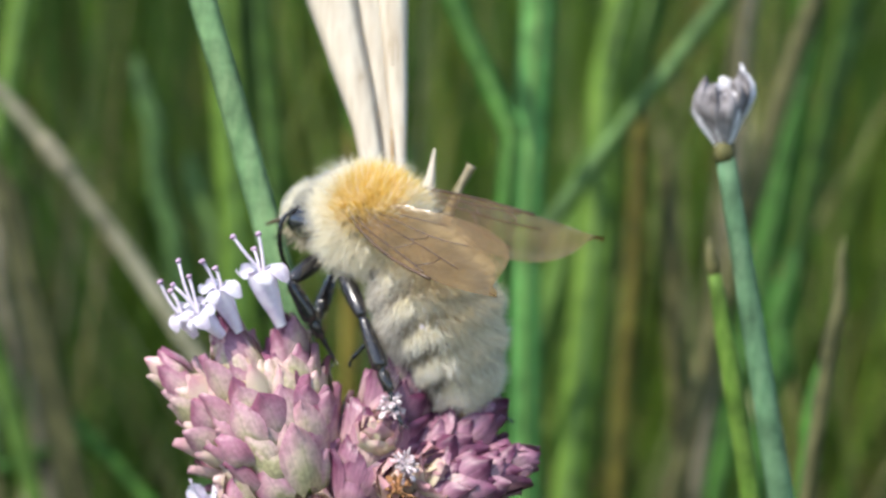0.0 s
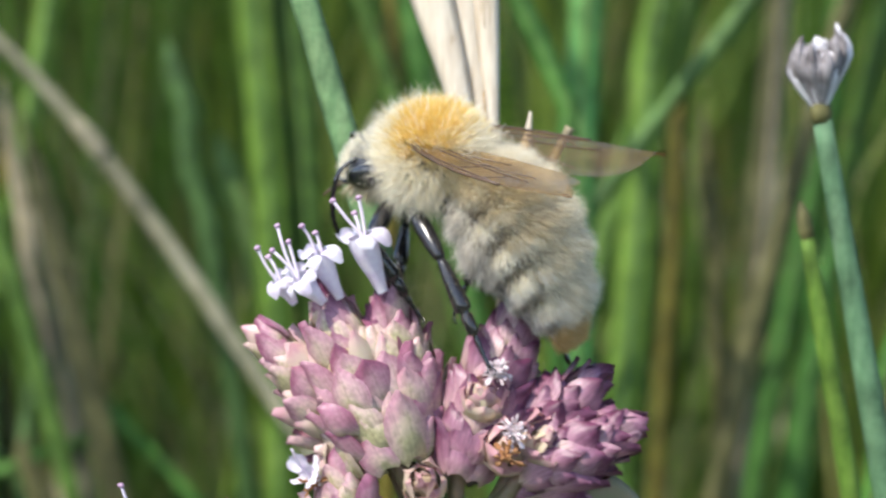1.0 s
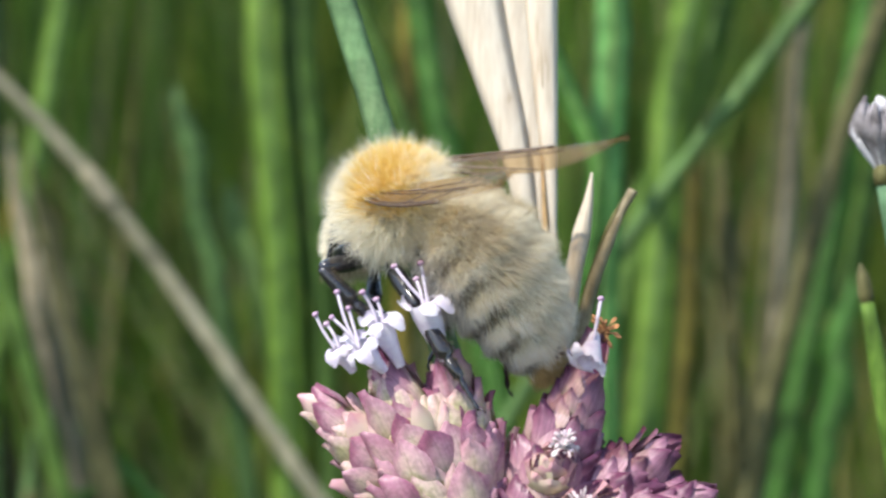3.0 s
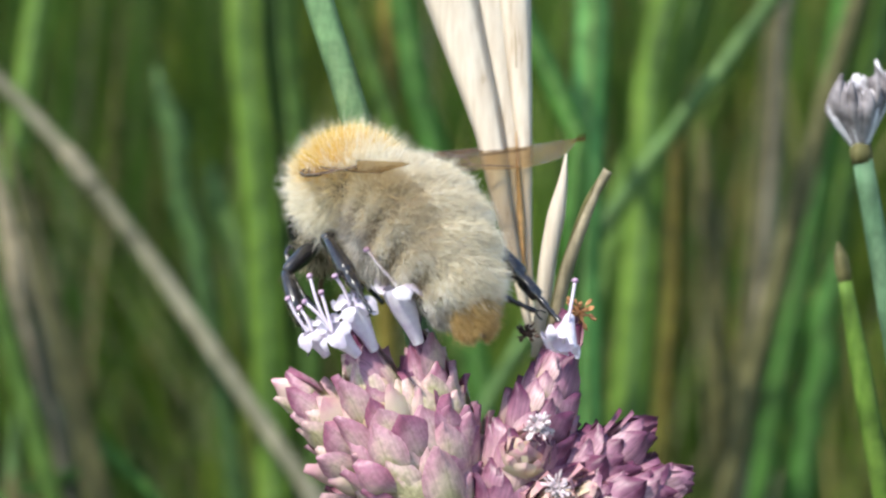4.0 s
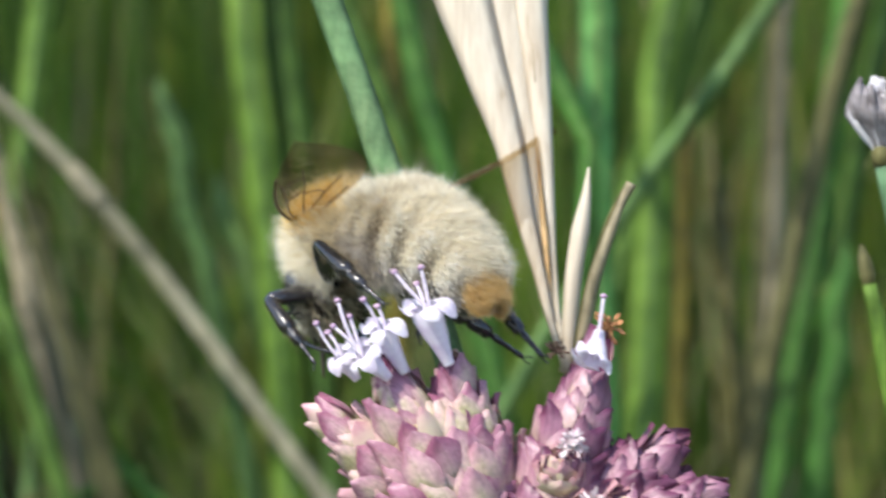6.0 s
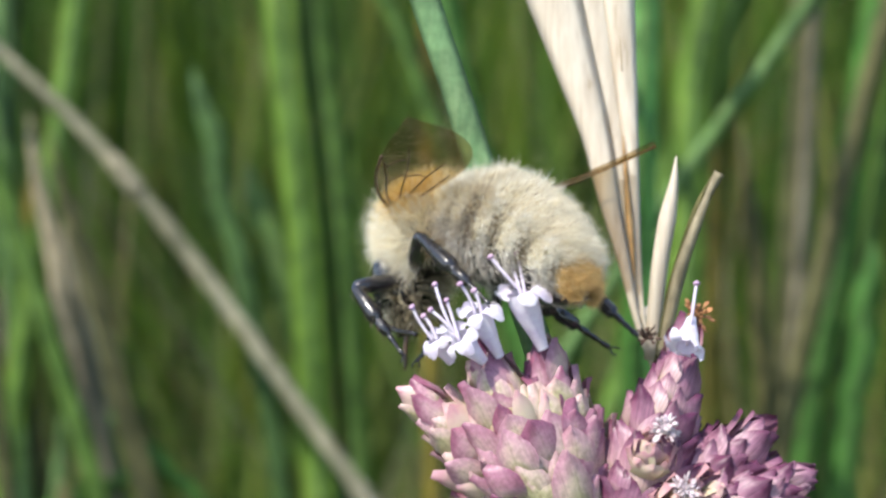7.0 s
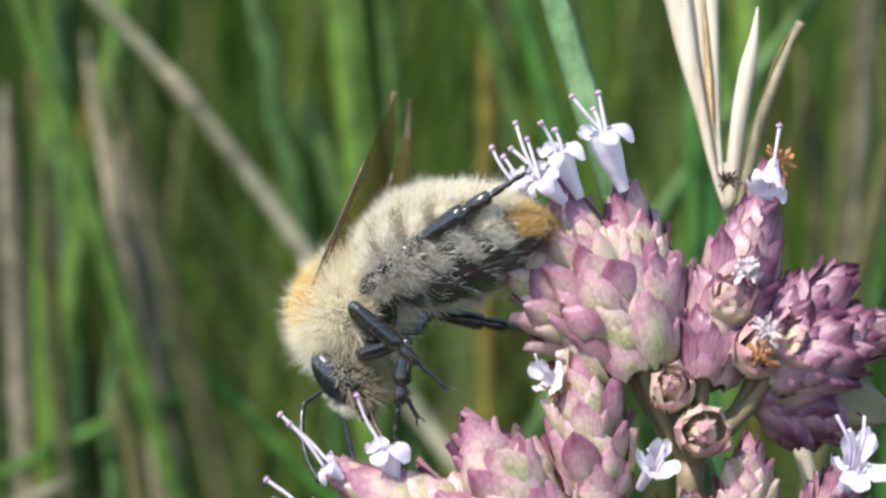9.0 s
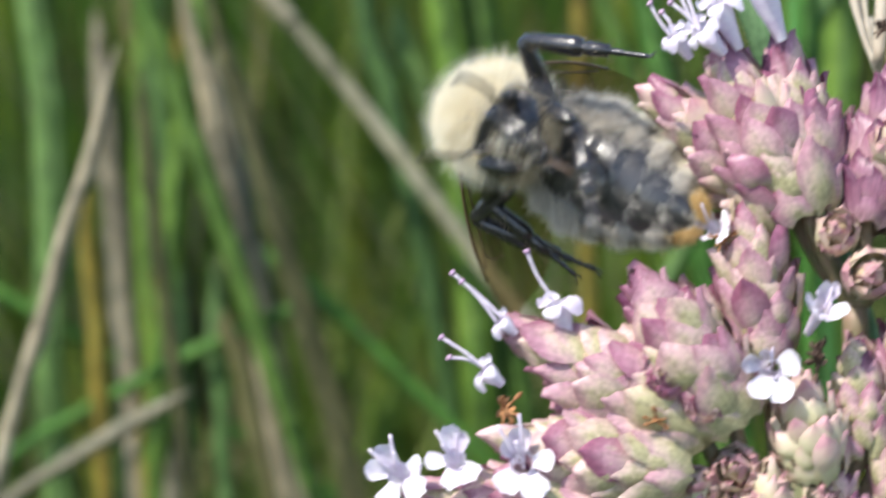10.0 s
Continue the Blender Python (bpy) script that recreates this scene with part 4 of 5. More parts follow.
def build_thorax():
    rng = random.Random(81)
    r = (1.95 * MM, 1.75 * MM, 1.75 * MM)
    thorax = part("thorax", lump(bmesh.new(), (0, 0, 0), r, None, 28, 18, 0.04), M_CHITIN, bee)

    def top(u):
        return u.z > 0.38 + rng.gauss(0, 0.12) and -0.55 + rng.gauss(0, 0.12) < u.x < 0.52 + rng.gauss(0, 0.13)

    roots, ways = on_ball(11000, r, top, rng)
    hairs("back_fur", roots, [w + Vector((-0.25, 0, 0.1)) for w in ways], [rng.triangular(0.45, 1.45, 0.8) * MM for _ in roots], 0.014 * MM, M_ORANGE, thorax, 1, "bright orange fur on the back")
    roots, ways = on_ball(14000, r, lambda u: (u.z < 0.41 + rng.gauss(0, 0.12) or u.x < -0.45 + rng.gauss(0, 0.12) or u.x > 0.5) and u.z > -0.80, rng)
    hairs("side_fur", roots, [w + Vector((-0.2, 0, -0.1)) for w in ways], [rng.triangular(0.5, 1.5, 0.9) * MM for _ in roots], 0.014 * MM, M_CREAM_HAIR, thorax, 2, "pale cream fur on the sides")
    roots, ways = on_ball(1300, r, lambda u: u.z > 0.1, rng)
    hairs("guard_fur", roots, [w + Vector((-0.1, 0, 0.1)) for w in ways], [rng.triangular(1.2, 1.85, 1.5) * MM for _ in roots], 0.013 * MM, M_CREAM_HAIR, thorax, 6, "long pale hair tips over the back")
    roots, ways = on_ball(2600, r, lambda u: u.x > 0.55 and u.z > -0.3, rng)
    hairs("collar_fur", roots, [w + Vector((0.2, 0, 0.1)) for w in ways], [rng.triangular(0.5, 1.4, 0.9) * MM for _ in roots], 0.014 * MM, M_CREAM_HAIR, thorax, 3)


def head_pose(droop, yaw=0):
    k = radians(droop)
    return Matrix.Translation((2.55 * MM * math.cos(k), 0, -2.55 * MM * math.sin(k))) @ Matrix.Rotation(k + radians(15), 4, "Y") @ Matrix.Rotation(radians(yaw), 4, "X")


def build_head():
    # local x runs on from the neck to the mouth, z over the forehead
    bm = lump(bmesh.new(), (0, 0, 0), (1.45 * MM, 1.5 * MM, 1.05 * MM), None, 24, 16, 0.03)
    head = part("head", bm, M_CHITIN, bee, "", head_pose(35))
    rng = random.Random(82)
    feelers = []
    for side in (1, -1):
        turn = Matrix.Rotation(radians(-18 * side), 3, "Z") @ Matrix.Rotation(radians(10), 3, "Y")
        part("eye", lump(bmesh.new(), (0.05 * MM, side * 1.28 * MM, 0.28 * MM), (1.15 * MM, 0.42 * MM, 0.62 * MM), turn, 24, 16), M_EYE, head, "glossy black oval compound eye")
        a = Vector((0.2, side * 0.45, 0.95)) * MM
        run = glide([Vector((0, 0, -0.1)) * MM, Vector((0.35, side * 0.6, 0.6)) * MM, Vector((0.6, side * 0.95, 0.8)) * MM], 4)
        feeler = part("antenna", tube(bmesh.new(), run, 0.09 * MM, 8), M_CHITIN, head, "black elbowed antenna", Matrix.Translation(a))
        feelers.append((feeler, a))
        b = run[-1]
        run = glide([b, b + Vector((1.0, side * 0.2, 0.20)) * MM, b + Vector((2.2, side * 0.3, 0.22)) * MM, b + Vector((3.4, side * 0.25, -0.05)) * MM], 5)
        radii = [(0.10 + 0.022 * (i % 2)) * MM for i in range(len(run))]
        part("flagellum", tube(bmesh.new(), run, radii, 8), M_CHITIN, feeler)
        part("mandible", tube(bmesh.new(), glide([Vector((1.15, side * 0.55, -0.25)) * MM, Vector((1.65, side * 0.42, -0.25)) * MM, Vector((1.95, side * 0.08, -0.2)) * MM], 4), 0.14 * MM, 8), M_CHITIN, head)
    run = glide([Vector((1.2, 0, -0.45)) * MM, Vector((2.2, 0, -0.55)) * MM, Vector((3.3, 0, -0.9)) * MM], 5)
    part("tongue", tube(bmesh.new(), run, [0.17 * MM * (1 - 0.7 * i / len(run)) for i in range(len(run))], 8), M_VEIN, head, "brown sucking tongue")
    r = (1.45 * MM, 1.5 * MM, 1.05 * MM)
    roots, ways = on_ball(1000, r, lambda u: abs(u.y) < 0.5 and u.z > -0.1, rng)
    hairs("face_fur", roots, [w + Vector((0.4, 0, 0.1)) for w in ways], [rng.uniform(0.25, 0.5) * MM for _ in roots], 0.014 * MM, M_CREAM_HAIR, head, 4, "whitish fur on the face")
    roots, ways = on_ball(1100, r, lambda u: u.z < -0.1, rng)
    hairs("chin_fur", roots, ways, [rng.uniform(0.4, 0.9) * MM for _ in roots], 0.02 * MM, M_GREY_HAIR, head, 5)
    return head, feelers


LONG = 7.6


def belly(u, phi):
    """A point of the abdomen in its own space, in mm: u from waist to tail, phi from the back round the side."""
    x = LONG * u
    r = 2.18 * (max(0.0, math.sin(math.pi * min(1, (0.10 + 0.90 * u)) ** 0.86))) ** 0.62
    r *= 0.82 + 0.18 * min(1.0, u / 0.28)
    saw = (u * 6) % 1.0
    r *= 1 + 0.035 * saw
    z0 = -2.1 * u * u
    return Vector((x, 1.10 * r * math.sin(phi), z0 + 0.98 * r * math.cos(phi)))


def abdomen_pose(droop, sunk=0.35):
    c, s = math.cos(radians(droop)), math.sin(radians(droop))
    return Matrix(((-c, 0, -s, -1.55 * MM), (0, -1, 0, 0), (-s, 0, c, -sunk * MM), (0, 0, 0, 1)))


def build_abdomen():
    bm = bmesh.new()
    rings = []
    for i in range(49):
        u = i / 48 * 0.985
        rings.append([bm.verts.new(belly(u, 6.2832 * k / 32) * MM) for k in range(32)])
    for a, b in zip(rings, rings[1:]):
        for k in range(32):
            bm.faces.new((a[k], b[k], b[(k + 1) % 32], a[(k + 1) % 32]))
    bm.faces.new(rings[0])
    bm.faces.new(rings[-1][::-1])
    abdomen = part("abdomen", bm, M_BELLY, bee, "dark banded abdomen with orange tail", abdomen_pose(38))
    rng = random.Random(83)
    coats = {"band_fur": ([], [], []), "ground_fur": ([], [], []), "tail_fur": ([], [], []), "belly_fur": ([], [], []), "fringe_fur": ([], [], []), "dorsal_fur": ([], [], [])}
    while len(coats["ground_fur"][0]) < 7500:
        u, phi = rng.uniform(0.0, 0.97), rng.uniform(-3.1416, 3.1416)
        p = belly(u, phi)
        e = 0.01
        t1, t2 = belly(u + e, phi) - belly(u - e, phi), belly(u, phi + e) - belly(u, phi - e)
        nrm = t1.cross(t2).normalized() * 1.0
        if nrm.dot(p - Vector((p.x, 0, -2.1 * u * u))) < 0:
            nrm = -nrm
        lie = t1.normalized()
        saw, under = (u * 6 + rng.gauss(0, 0.06)) % 1.0, abs(phi) > 1.55 + rng.gauss(0, 0.16)
        if u > 0.92 + rng.gauss(0, 0.015) and 1.5 < abs(phi) < 2.3:
            kind, way, long = "tail_fur", nrm * 0.7 + lie * 0.8, rng.uniform(0.4, 0.8)
        elif under:
            if rng.random() < ((1.0 if saw > 0.74 else 0.03) if u > 0.4 else (0.9 if saw > 0.6 else 0.2)) * (1.0 if abs(phi) < 2.32 + rng.gauss(0, 0.08) else 0.02):
                kind, way, long = "belly_fur", nrm * (0.6 if u < 0.5 else 0.3) + lie, rng.uniform(0.35, 1.2 if u < 0.4 else 0.62)
            else:
                continue
        elif u > 0.885 + rng.gauss(0, 0.012):
            kind, way, long = "tail_fur", nrm * 0.6 + lie * 0.9, rng.uniform(0.5, 0.9)
        elif saw > 0.40 or u < 0.14:
            kind, way, long = "band_fur", nrm * 0.55 + lie * 0.8, rng.triangular(0.5, 1.5, 0.8)
            if saw > 0.66 and abs(phi) > 0.85 and rng.random() < 0.6:
                kind, way, long = "fringe_fur", nrm * 0.85 + lie * 0.7, rng.uniform(0.7, 1.25)
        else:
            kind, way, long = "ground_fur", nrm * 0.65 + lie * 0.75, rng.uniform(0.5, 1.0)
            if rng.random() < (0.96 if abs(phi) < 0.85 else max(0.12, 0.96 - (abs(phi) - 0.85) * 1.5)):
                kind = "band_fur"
        if kind == "band_fur" and abs(phi) < 1.05 + rng.gauss(0, 0.2) and rng.random() < (0.55 if u < 0.45 else 0.38):
            kind = "dorsal_fur"
        if kind in ("band_fur", "ground_fur", "fringe_fur", "dorsal_fur") and abs(phi) > 1.05:
            long *= 0.62
        for store, value in zip(coats[kind], (p * MM, way, long * MM)):
            store.append(value)
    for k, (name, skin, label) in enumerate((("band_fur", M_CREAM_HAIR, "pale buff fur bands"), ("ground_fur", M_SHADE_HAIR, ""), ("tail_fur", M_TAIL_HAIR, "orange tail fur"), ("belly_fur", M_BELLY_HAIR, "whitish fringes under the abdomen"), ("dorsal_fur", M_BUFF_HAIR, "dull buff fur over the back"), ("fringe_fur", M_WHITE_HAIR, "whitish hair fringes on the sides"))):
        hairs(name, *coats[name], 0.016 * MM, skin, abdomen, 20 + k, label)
    return abdomen


def build_wing(side):
    """Fore and hind wing hooked together: x along the span, y to the leading edge."""
    wing_root = new("wing")
    wing_root.parent = bee
    tagged(wing_root, "translucent brown veined wing")

    def edge(t):
        lead = 0.62 * math.sin(math.pi * min(1, t * 0.9 + 0.05)) ** 0.6 - 0.9 * t ** 3 + 0.15
        trail = -0.25 - 3.1 * math.sin(math.pi * min(1.0, t * 0.62 + 0.06)) ** 1.2 * (1 - t ** 7)
        if t > 0.86:
            k = (t - 0.86) / 0.14
            trail = trail * (1 - k * k) + (lead - 0.05) * k * k
        return lead, trail

    span, steps, across = 9.6, 26, 8
    verts, faces = [], []
    for i in range(steps + 1):
        t = i / steps
        lead, trail = edge(t)
        for j in range(across + 1):
            s = j / across
            y = lead + (trail - lead) * s
            verts.append((span * t * MM, side * y * MM, (0.10 * math.sin(s * 9 + t * 3) + 0.22 * math.sin(math.pi * t) - 0.25 * s * s) * MM))
    for i in range(steps):
        for j in range(across):
            a = i * (across + 1) + j
            faces.append((a, a + 1, a + across + 2, a + across + 1))
    part("membrane", sheet("membrane", verts, faces), M_WING, wing_root)

    def vein(marks, r):
        run = []
        for t, s in marks:
            lead, trail = edge(t)
            y = lead + (trail - lead) * s
            run.append(Vector((span * t, side * y, 0.10 * math.sin(s * 9 + t * 3) + 0.22 * math.sin(math.pi * t) - 0.25 * s * s)) * MM)
        part("vein", tube(bmesh.new(), glide(run, 4), r * 0.62 * MM, 6), M_VEIN, wing_root)

    vein([(0, 0.3), (0.2, 0.03), (0.45, 0.0), (0.68, 0.0)], 0.11)
    vein([(0, 0.4), (0.2, 0.16), (0.45, 0.12), (0.62, 0.05)], 0.07)
    vein([(0.05, 0.5), (0.25, 0.38), (0.5, 0.34), (0.72, 0.30)], 0.05)
    vein([(0.05, 0.6), (0.25, 0.58), (0.45, 0.60), (0.6, 0.72)], 0.05)
    vein([(0.38, 0.13), (0.42, 0.25), (0.44, 0.36)], 0.045)
    vein([(0.55, 0.09), (0.60, 0.2), (0.60, 0.33)], 0.045)
    vein([(0.40, 0.36), (0.43, 0.48), (0.42, 0.60)], 0.045)
    vein([(0.02, 0.9), (0.2, 0.8), (0.42, 0.86)], 0.05)
    return wing_root


LEG_SIZES = {"F": (2.3, 3.9), "M": (2.7, 4.9), "H": (3.3, 5.6)}
HIPS = {"F": (1.35, 1.05, -1.75), "M": (0.2, 1.35, -1.75), "H": (-1.2, 1.55, -1.15)}


def build_leg(key):
    """A leg: thigh from the hip, and beyond the knee the shin with its foot."""
    upper, lower = LEG_SIZES[key[1]]
    broad = 1.2 if key[1] == "H" else 1.0
    run = [Vector((upper * t, 0, 0)) * MM for t in (0, 0.12, 0.4, 0.7, 0.93, 1.0)]
    thigh = part("leg", tube(bmesh.new(), run, [k * MM * broad for k in (0.24, 0.34, 0.40, 0.36, 0.27, 0.18)], 10), M_CHITIN, bee, "glossy black jointed leg")
    run = [Vector((lower * t, 0, 0)) * MM for t in (0, 0.05, 0.22, 0.42, 0.47, 0.49, 0.53, 0.68, 0.70, 0.74, 0.79, 0.81, 0.86, 0.88, 0.93, 0.97, 1.0)]
    shin = part("shin", tube(bmesh.new(), run, [k * MM * broad for k in (0.17, 0.24, 0.31, 0.38, 0.34, 0.18, 0.27, 0.24, 0.10, 0.13, 0.12, 0.08, 0.11, 0.07, 0.10, 0.10, 0.03)], 10),
                M_CHITIN, thigh, "", Matrix.Translation((upper * MM, 0, 0)))
    for s in (1, -1):
        part("claw", tube(bmesh.new(), glide([Vector((lower * 0.98, 0, 0)) * MM, Vector((lower * 1.02, s * 0.14, -0.05)) * MM, Vector((lower * 1.05, s * 0.16, -0.2)) * MM], 3), 0.035 * MM, 6), M_CHITIN, shin)
    rng = random.Random(sum(map(ord, key)))
    roots, ways = [], []
    for _ in range(170):
        x, a = rng.uniform(0.05, 0.72) * lower, rng.uniform(0, 6.2832)
        roots.append(Vector((x, 0.28 * broad * math.cos(a), 0.28 * broad * math.sin(a))) * MM)
        ways.append(Vector((0.8, math.cos(a), math.sin(a))))
    hairs("leg_fur", roots, ways, [rng.uniform(0.12, 0.38) * MM for _ in roots], 0.011 * MM, M_BROWN_HAIR, shin, 90)
    return thigh, shin


build_thorax()
(head, feelers), abdomen = build_head(), build_abdomen()
wing_left, wing_right = build_wing(1), build_wing(-1)
legs = {key: build_leg(key) for key in ("LF", "LM", "LH", "RF", "RM", "RH")}


# ---- ground cover last ----
build_ground()
build_meadows()


# ---- what moves ----
def body(x, y, z, heads, away, roll):
    """The bee's pose: thorax in the view space, way it heads in degrees from the right, away from the viewer, back rolled to the viewer."""
    th, a, b = radians(heads), radians(away), radians(roll)
    f = Vector((math.cos(th) * math.cos(a), math.sin(a), math.sin(th) * math.cos(a)))
    near = Vector((0, -1, 0))
    near = (near - f * near.dot(f)).normalized()
    up = f.cross(near)
    left, top = near * math.cos(b) - up * math.sin(b), up * math.cos(b) + near * math.sin(b)
    turn = Matrix((f, left, top)).transposed().to_4x4()
    return VIEW @ Matrix.Translation(Vector((x, y, z)) * MM) @ turn


def wing_pose(side, splay, lift, twist):
    s, e = radians(splay), radians(lift)
    span = Vector((-math.cos(s) * math.cos(e), side * math.sin(s) * math.cos(e), math.sin(e)))
    lead = Vector((math.sin(s), side * math.cos(s), 0))
    lead = (lead - span * lead.dot(span)).normalized() * side
    turn = Matrix((span, lead, span.cross(lead))).transposed().to_4x4() @ Matrix.Rotation(radians(twist) * side, 4, "X")
    return Matrix.Translation(Vector((0.55, side * 1.55, 1.25)) * MM) @ turn


def reach(key, pose_, foot, tucked=False, knee_at=None):
    """Poses of thigh and shin that set the claw on foot."""
    upper, lower = (s * MM for s in LEG_SIZES[key[1]])
    side = 1 if key[0] == "L" else -1
    hip = Vector(HIPS[key[1]]) * MM
    hip.y *= side
    inward = (pose_ @ Matrix.Diagonal((BEE_SIZE, BEE_SIZE, BEE_SIZE, 1))).inverted()
    goal = inward @ V(*foot)
    gap = goal - hip
    far = min(max(gap.length, abs(upper - lower) * 1.15 + 0.0002), (upper + lower) * 0.985)
    way = gap.normalized()
    x, y, z = {"F": (0.4, 0.9, 0.2), "M": (-0.45, 0.8, 0.75), "H": (-0.15, 1.0, 0.6)}[key[1]]
    if tucked:
        x, y, z = -0.6, -0.3, -0.6
    pole = inward @ V(*knee_at) - hip if knee_at else Vector((x, y * side, z))
    pole = (pole - way * pole.dot(way)).normalized()
    c = (upper ** 2 + far ** 2 - lower ** 2) / (2 * upper * far)
    ang = math.acos(max(-1, min(1, c)))
    thigh = way * math.cos(ang) + pole * math.sin(ang)
    knee = hip + thigh * upper
    shin = (hip + way * far - knee).normalized()
    hinge = way.cross(pole).normalized()
    one = Matrix((thigh, hinge, thigh.cross(hinge))).transposed()
    two = Matrix((shin, hinge, shin.cross(hinge))).transposed()
    return Matrix.Translation(hip) @ one.to_4x4(), Matrix.Translation((upper, 0, 0)) @ (one.transposed() @ two).to_4x4()


def motions():
    rows = [
        (0.0, body(1.90, 1.36, 2.12, 156, 20, 28)),
        (0.5, body(1.43, 1.42, 3.14, 152, 19, 27)),
        (1.0, body(0.15, 1.02, 3.31, 170, 21, 20)),
        (1.5, body(0.05, 0.36, 3.90, 171, 23, 21)),
        (2.0, body(-1.71, -0.69, 5.33, 156, 25, 22)),
        (2.5, body(-2.11, 0.47, 5.31, 160, 26, 21)),
        (3.0, body(-4.19, 1.57, 4.00, 181, 25, 26)),
        (3.2, body(-4.29, 1.99, 4.03, 191, 34, 12)),
        (4.3, body(-5.33, 6.30, 4.01, 199, 48, -15)),
        (4.5, body(-5.28, 7.28, 3.87, 200, 42, -21)),
        (5.0, body(-6.34, 6.83, 3.16, 209, 38, -22)),
        (5.5, body(-7.03, 7.59, 3.04, 215, 35, -24)),
        (6.0, body(-6.76, 7.69, 2.76, 218, 35, -30)),
        (6.2, body(-7.12, 6.12, 2.12, 218, 32, -33)),
        (7.3, body(-6.47, 6.48, 2.52, 210, 36, -33)),
        (7.5, body(-6.40, 7.78, 2.23, 209, 33, -36)),
        (7.6, body(-7.35, 6.94, 2.69, 201, 25, -41)),
        (7.7, body(-8.17, 4.49, 2.04, 209, 24, -40)),
        (7.8, body(-12.51, 5.64, -2.73, 243, 18, -30)),
        (7.9, body(-12.58, 4.79, -2.99, 236, 11, -32)),
        (8.0, body(-12.06, 3.94, -3.79, 244, 10, -34)),
        (8.5, body(-13.38, 3.33, -6.55, 251, 11, -38)),
        (9.0, body(-13.86, 3.29, -8.03, 248, 2, -36)),
        (9.2, body(-14.36, 3.00, -9.24, 244, 5, -36)),
        (9.5, body(-14.82, 1.61, -8.67, 218, -25, 8)),
        (9.6, body(-14.13, 1.83, -8.45, 208, -37, -2)),
        (9.7, body(-16.31, 2.04, -6.47, 195, -41, -22)),
        (9.8, body(-15.42, 2.26, -6.97, 186, -21, -43)),
        (10.0, body(-14.50, 2.38, -5.66, 158, -29, -80)),
    ]
    walk(bee, rows)
    poses = dict(rows)
    walk(abdomen, [(t, abdomen_pose(k, 0.75 if 7.75 < t < 9.3 else 0.45)) for t, k in (
        (0.0, 35), (0.5, 29), (1.0, 35), (1.5, 40), (2.0, 33), (2.5, 37), (3.0, 47), (3.2, 48), (4.3, 37), (4.5, 39), (5.0, 39), (5.5, 40), (6.0, 38), (6.2, 38), (7.3, 29), (7.5, 31), (7.6, 30), (7.7, 26), (7.8, 28), (7.9, 28), (8.0, 33), (8.5, 33), (9.0, 38), (9.2, 33), (9.5, 30), (9.6, 29), (9.7, 30), (9.8, 36), (10.0, 38))])
    walk(head, [(t, head_pose(k, -28 if t < 3.1 else 0)) for t, k in (
        (0.0, 9), (0.5, 2), (1.0, 9), (1.5, 8), (2.0, 23), (2.5, 15), (3.0, 28), (3.2, 30), (4.3, 35), (4.5, 45), (5.0, 38), (5.5, 35), (6.0, 33), (6.2, 37), (7.3, 43), (7.5, 45), (7.6, 42), (7.7, 49), (7.8, 42), (7.9, 41), (8.0, 33), (8.5, 26), (9.0, 26), (9.2, 29), (9.5, 29), (9.6, 25), (9.7, 42), (9.8, 68), (10.0, 80))])
    for feeler, root in feelers:
        swing = -50 if root.y > 0 else 10
        walk(feeler, [(t, Matrix.Translation(root) @ Matrix.Rotation(radians(z), 4, "Z") @ Matrix.Rotation(radians(k), 4, "Y")) for t, k, z in (
            (0.0, 78, 0), (0.9, 72, 0), (1.2, 40, 0), (1.5, 70, 0), (3.2, 78, 0), (4.3, 75, 0), (7.3, 78, 0), (7.7, 15, 0), (8.5, 10, 0), (9.2, -10, 0), (9.5, -85, swing), (9.8, -70, 0), (10.0, -60, 0))])
    walk(wing_left, [(t, wing_pose(1, *w)) for t, w in (
        (0.0, (23, 5, 15)), (0.5, (26, 1, 10)), (1.0, (27, 1, -10)), (1.5, (35, 4, -12)), (2.0, (34, 6, -5)), (2.5, (33, 5, -5)), (3.0, (31, 14, -8)), (3.2, (22, -0, -10)), (4.3, (40, -10, -10)), (4.5, (46, -14, -8)), (5.0, (47, -15, -14)), (5.5, (45, -12, -17)), (6.0, (46, -8, -12)), (6.2, (47, -6, -15)), (7.3, (45, -8, -10)), (7.5, (37, -12, -9)), (7.6, (20, -18, -7)), (7.7, (21, -15, -5)), (7.8, (22, -7, 2)), (7.9, (16, 0, 14)), (8.0, (4, 8, 16)), (8.5, (-5, 0, 17)), (9.0, (0, 0, 13)), (9.2, (0, 0, 10)), (9.5, (22, 6, -30)), (9.6, (26, 10, -28)), (9.7, (24, 16, -24)), (9.8, (7, 24, -20)), (10.0, (13, 18, -15)))])
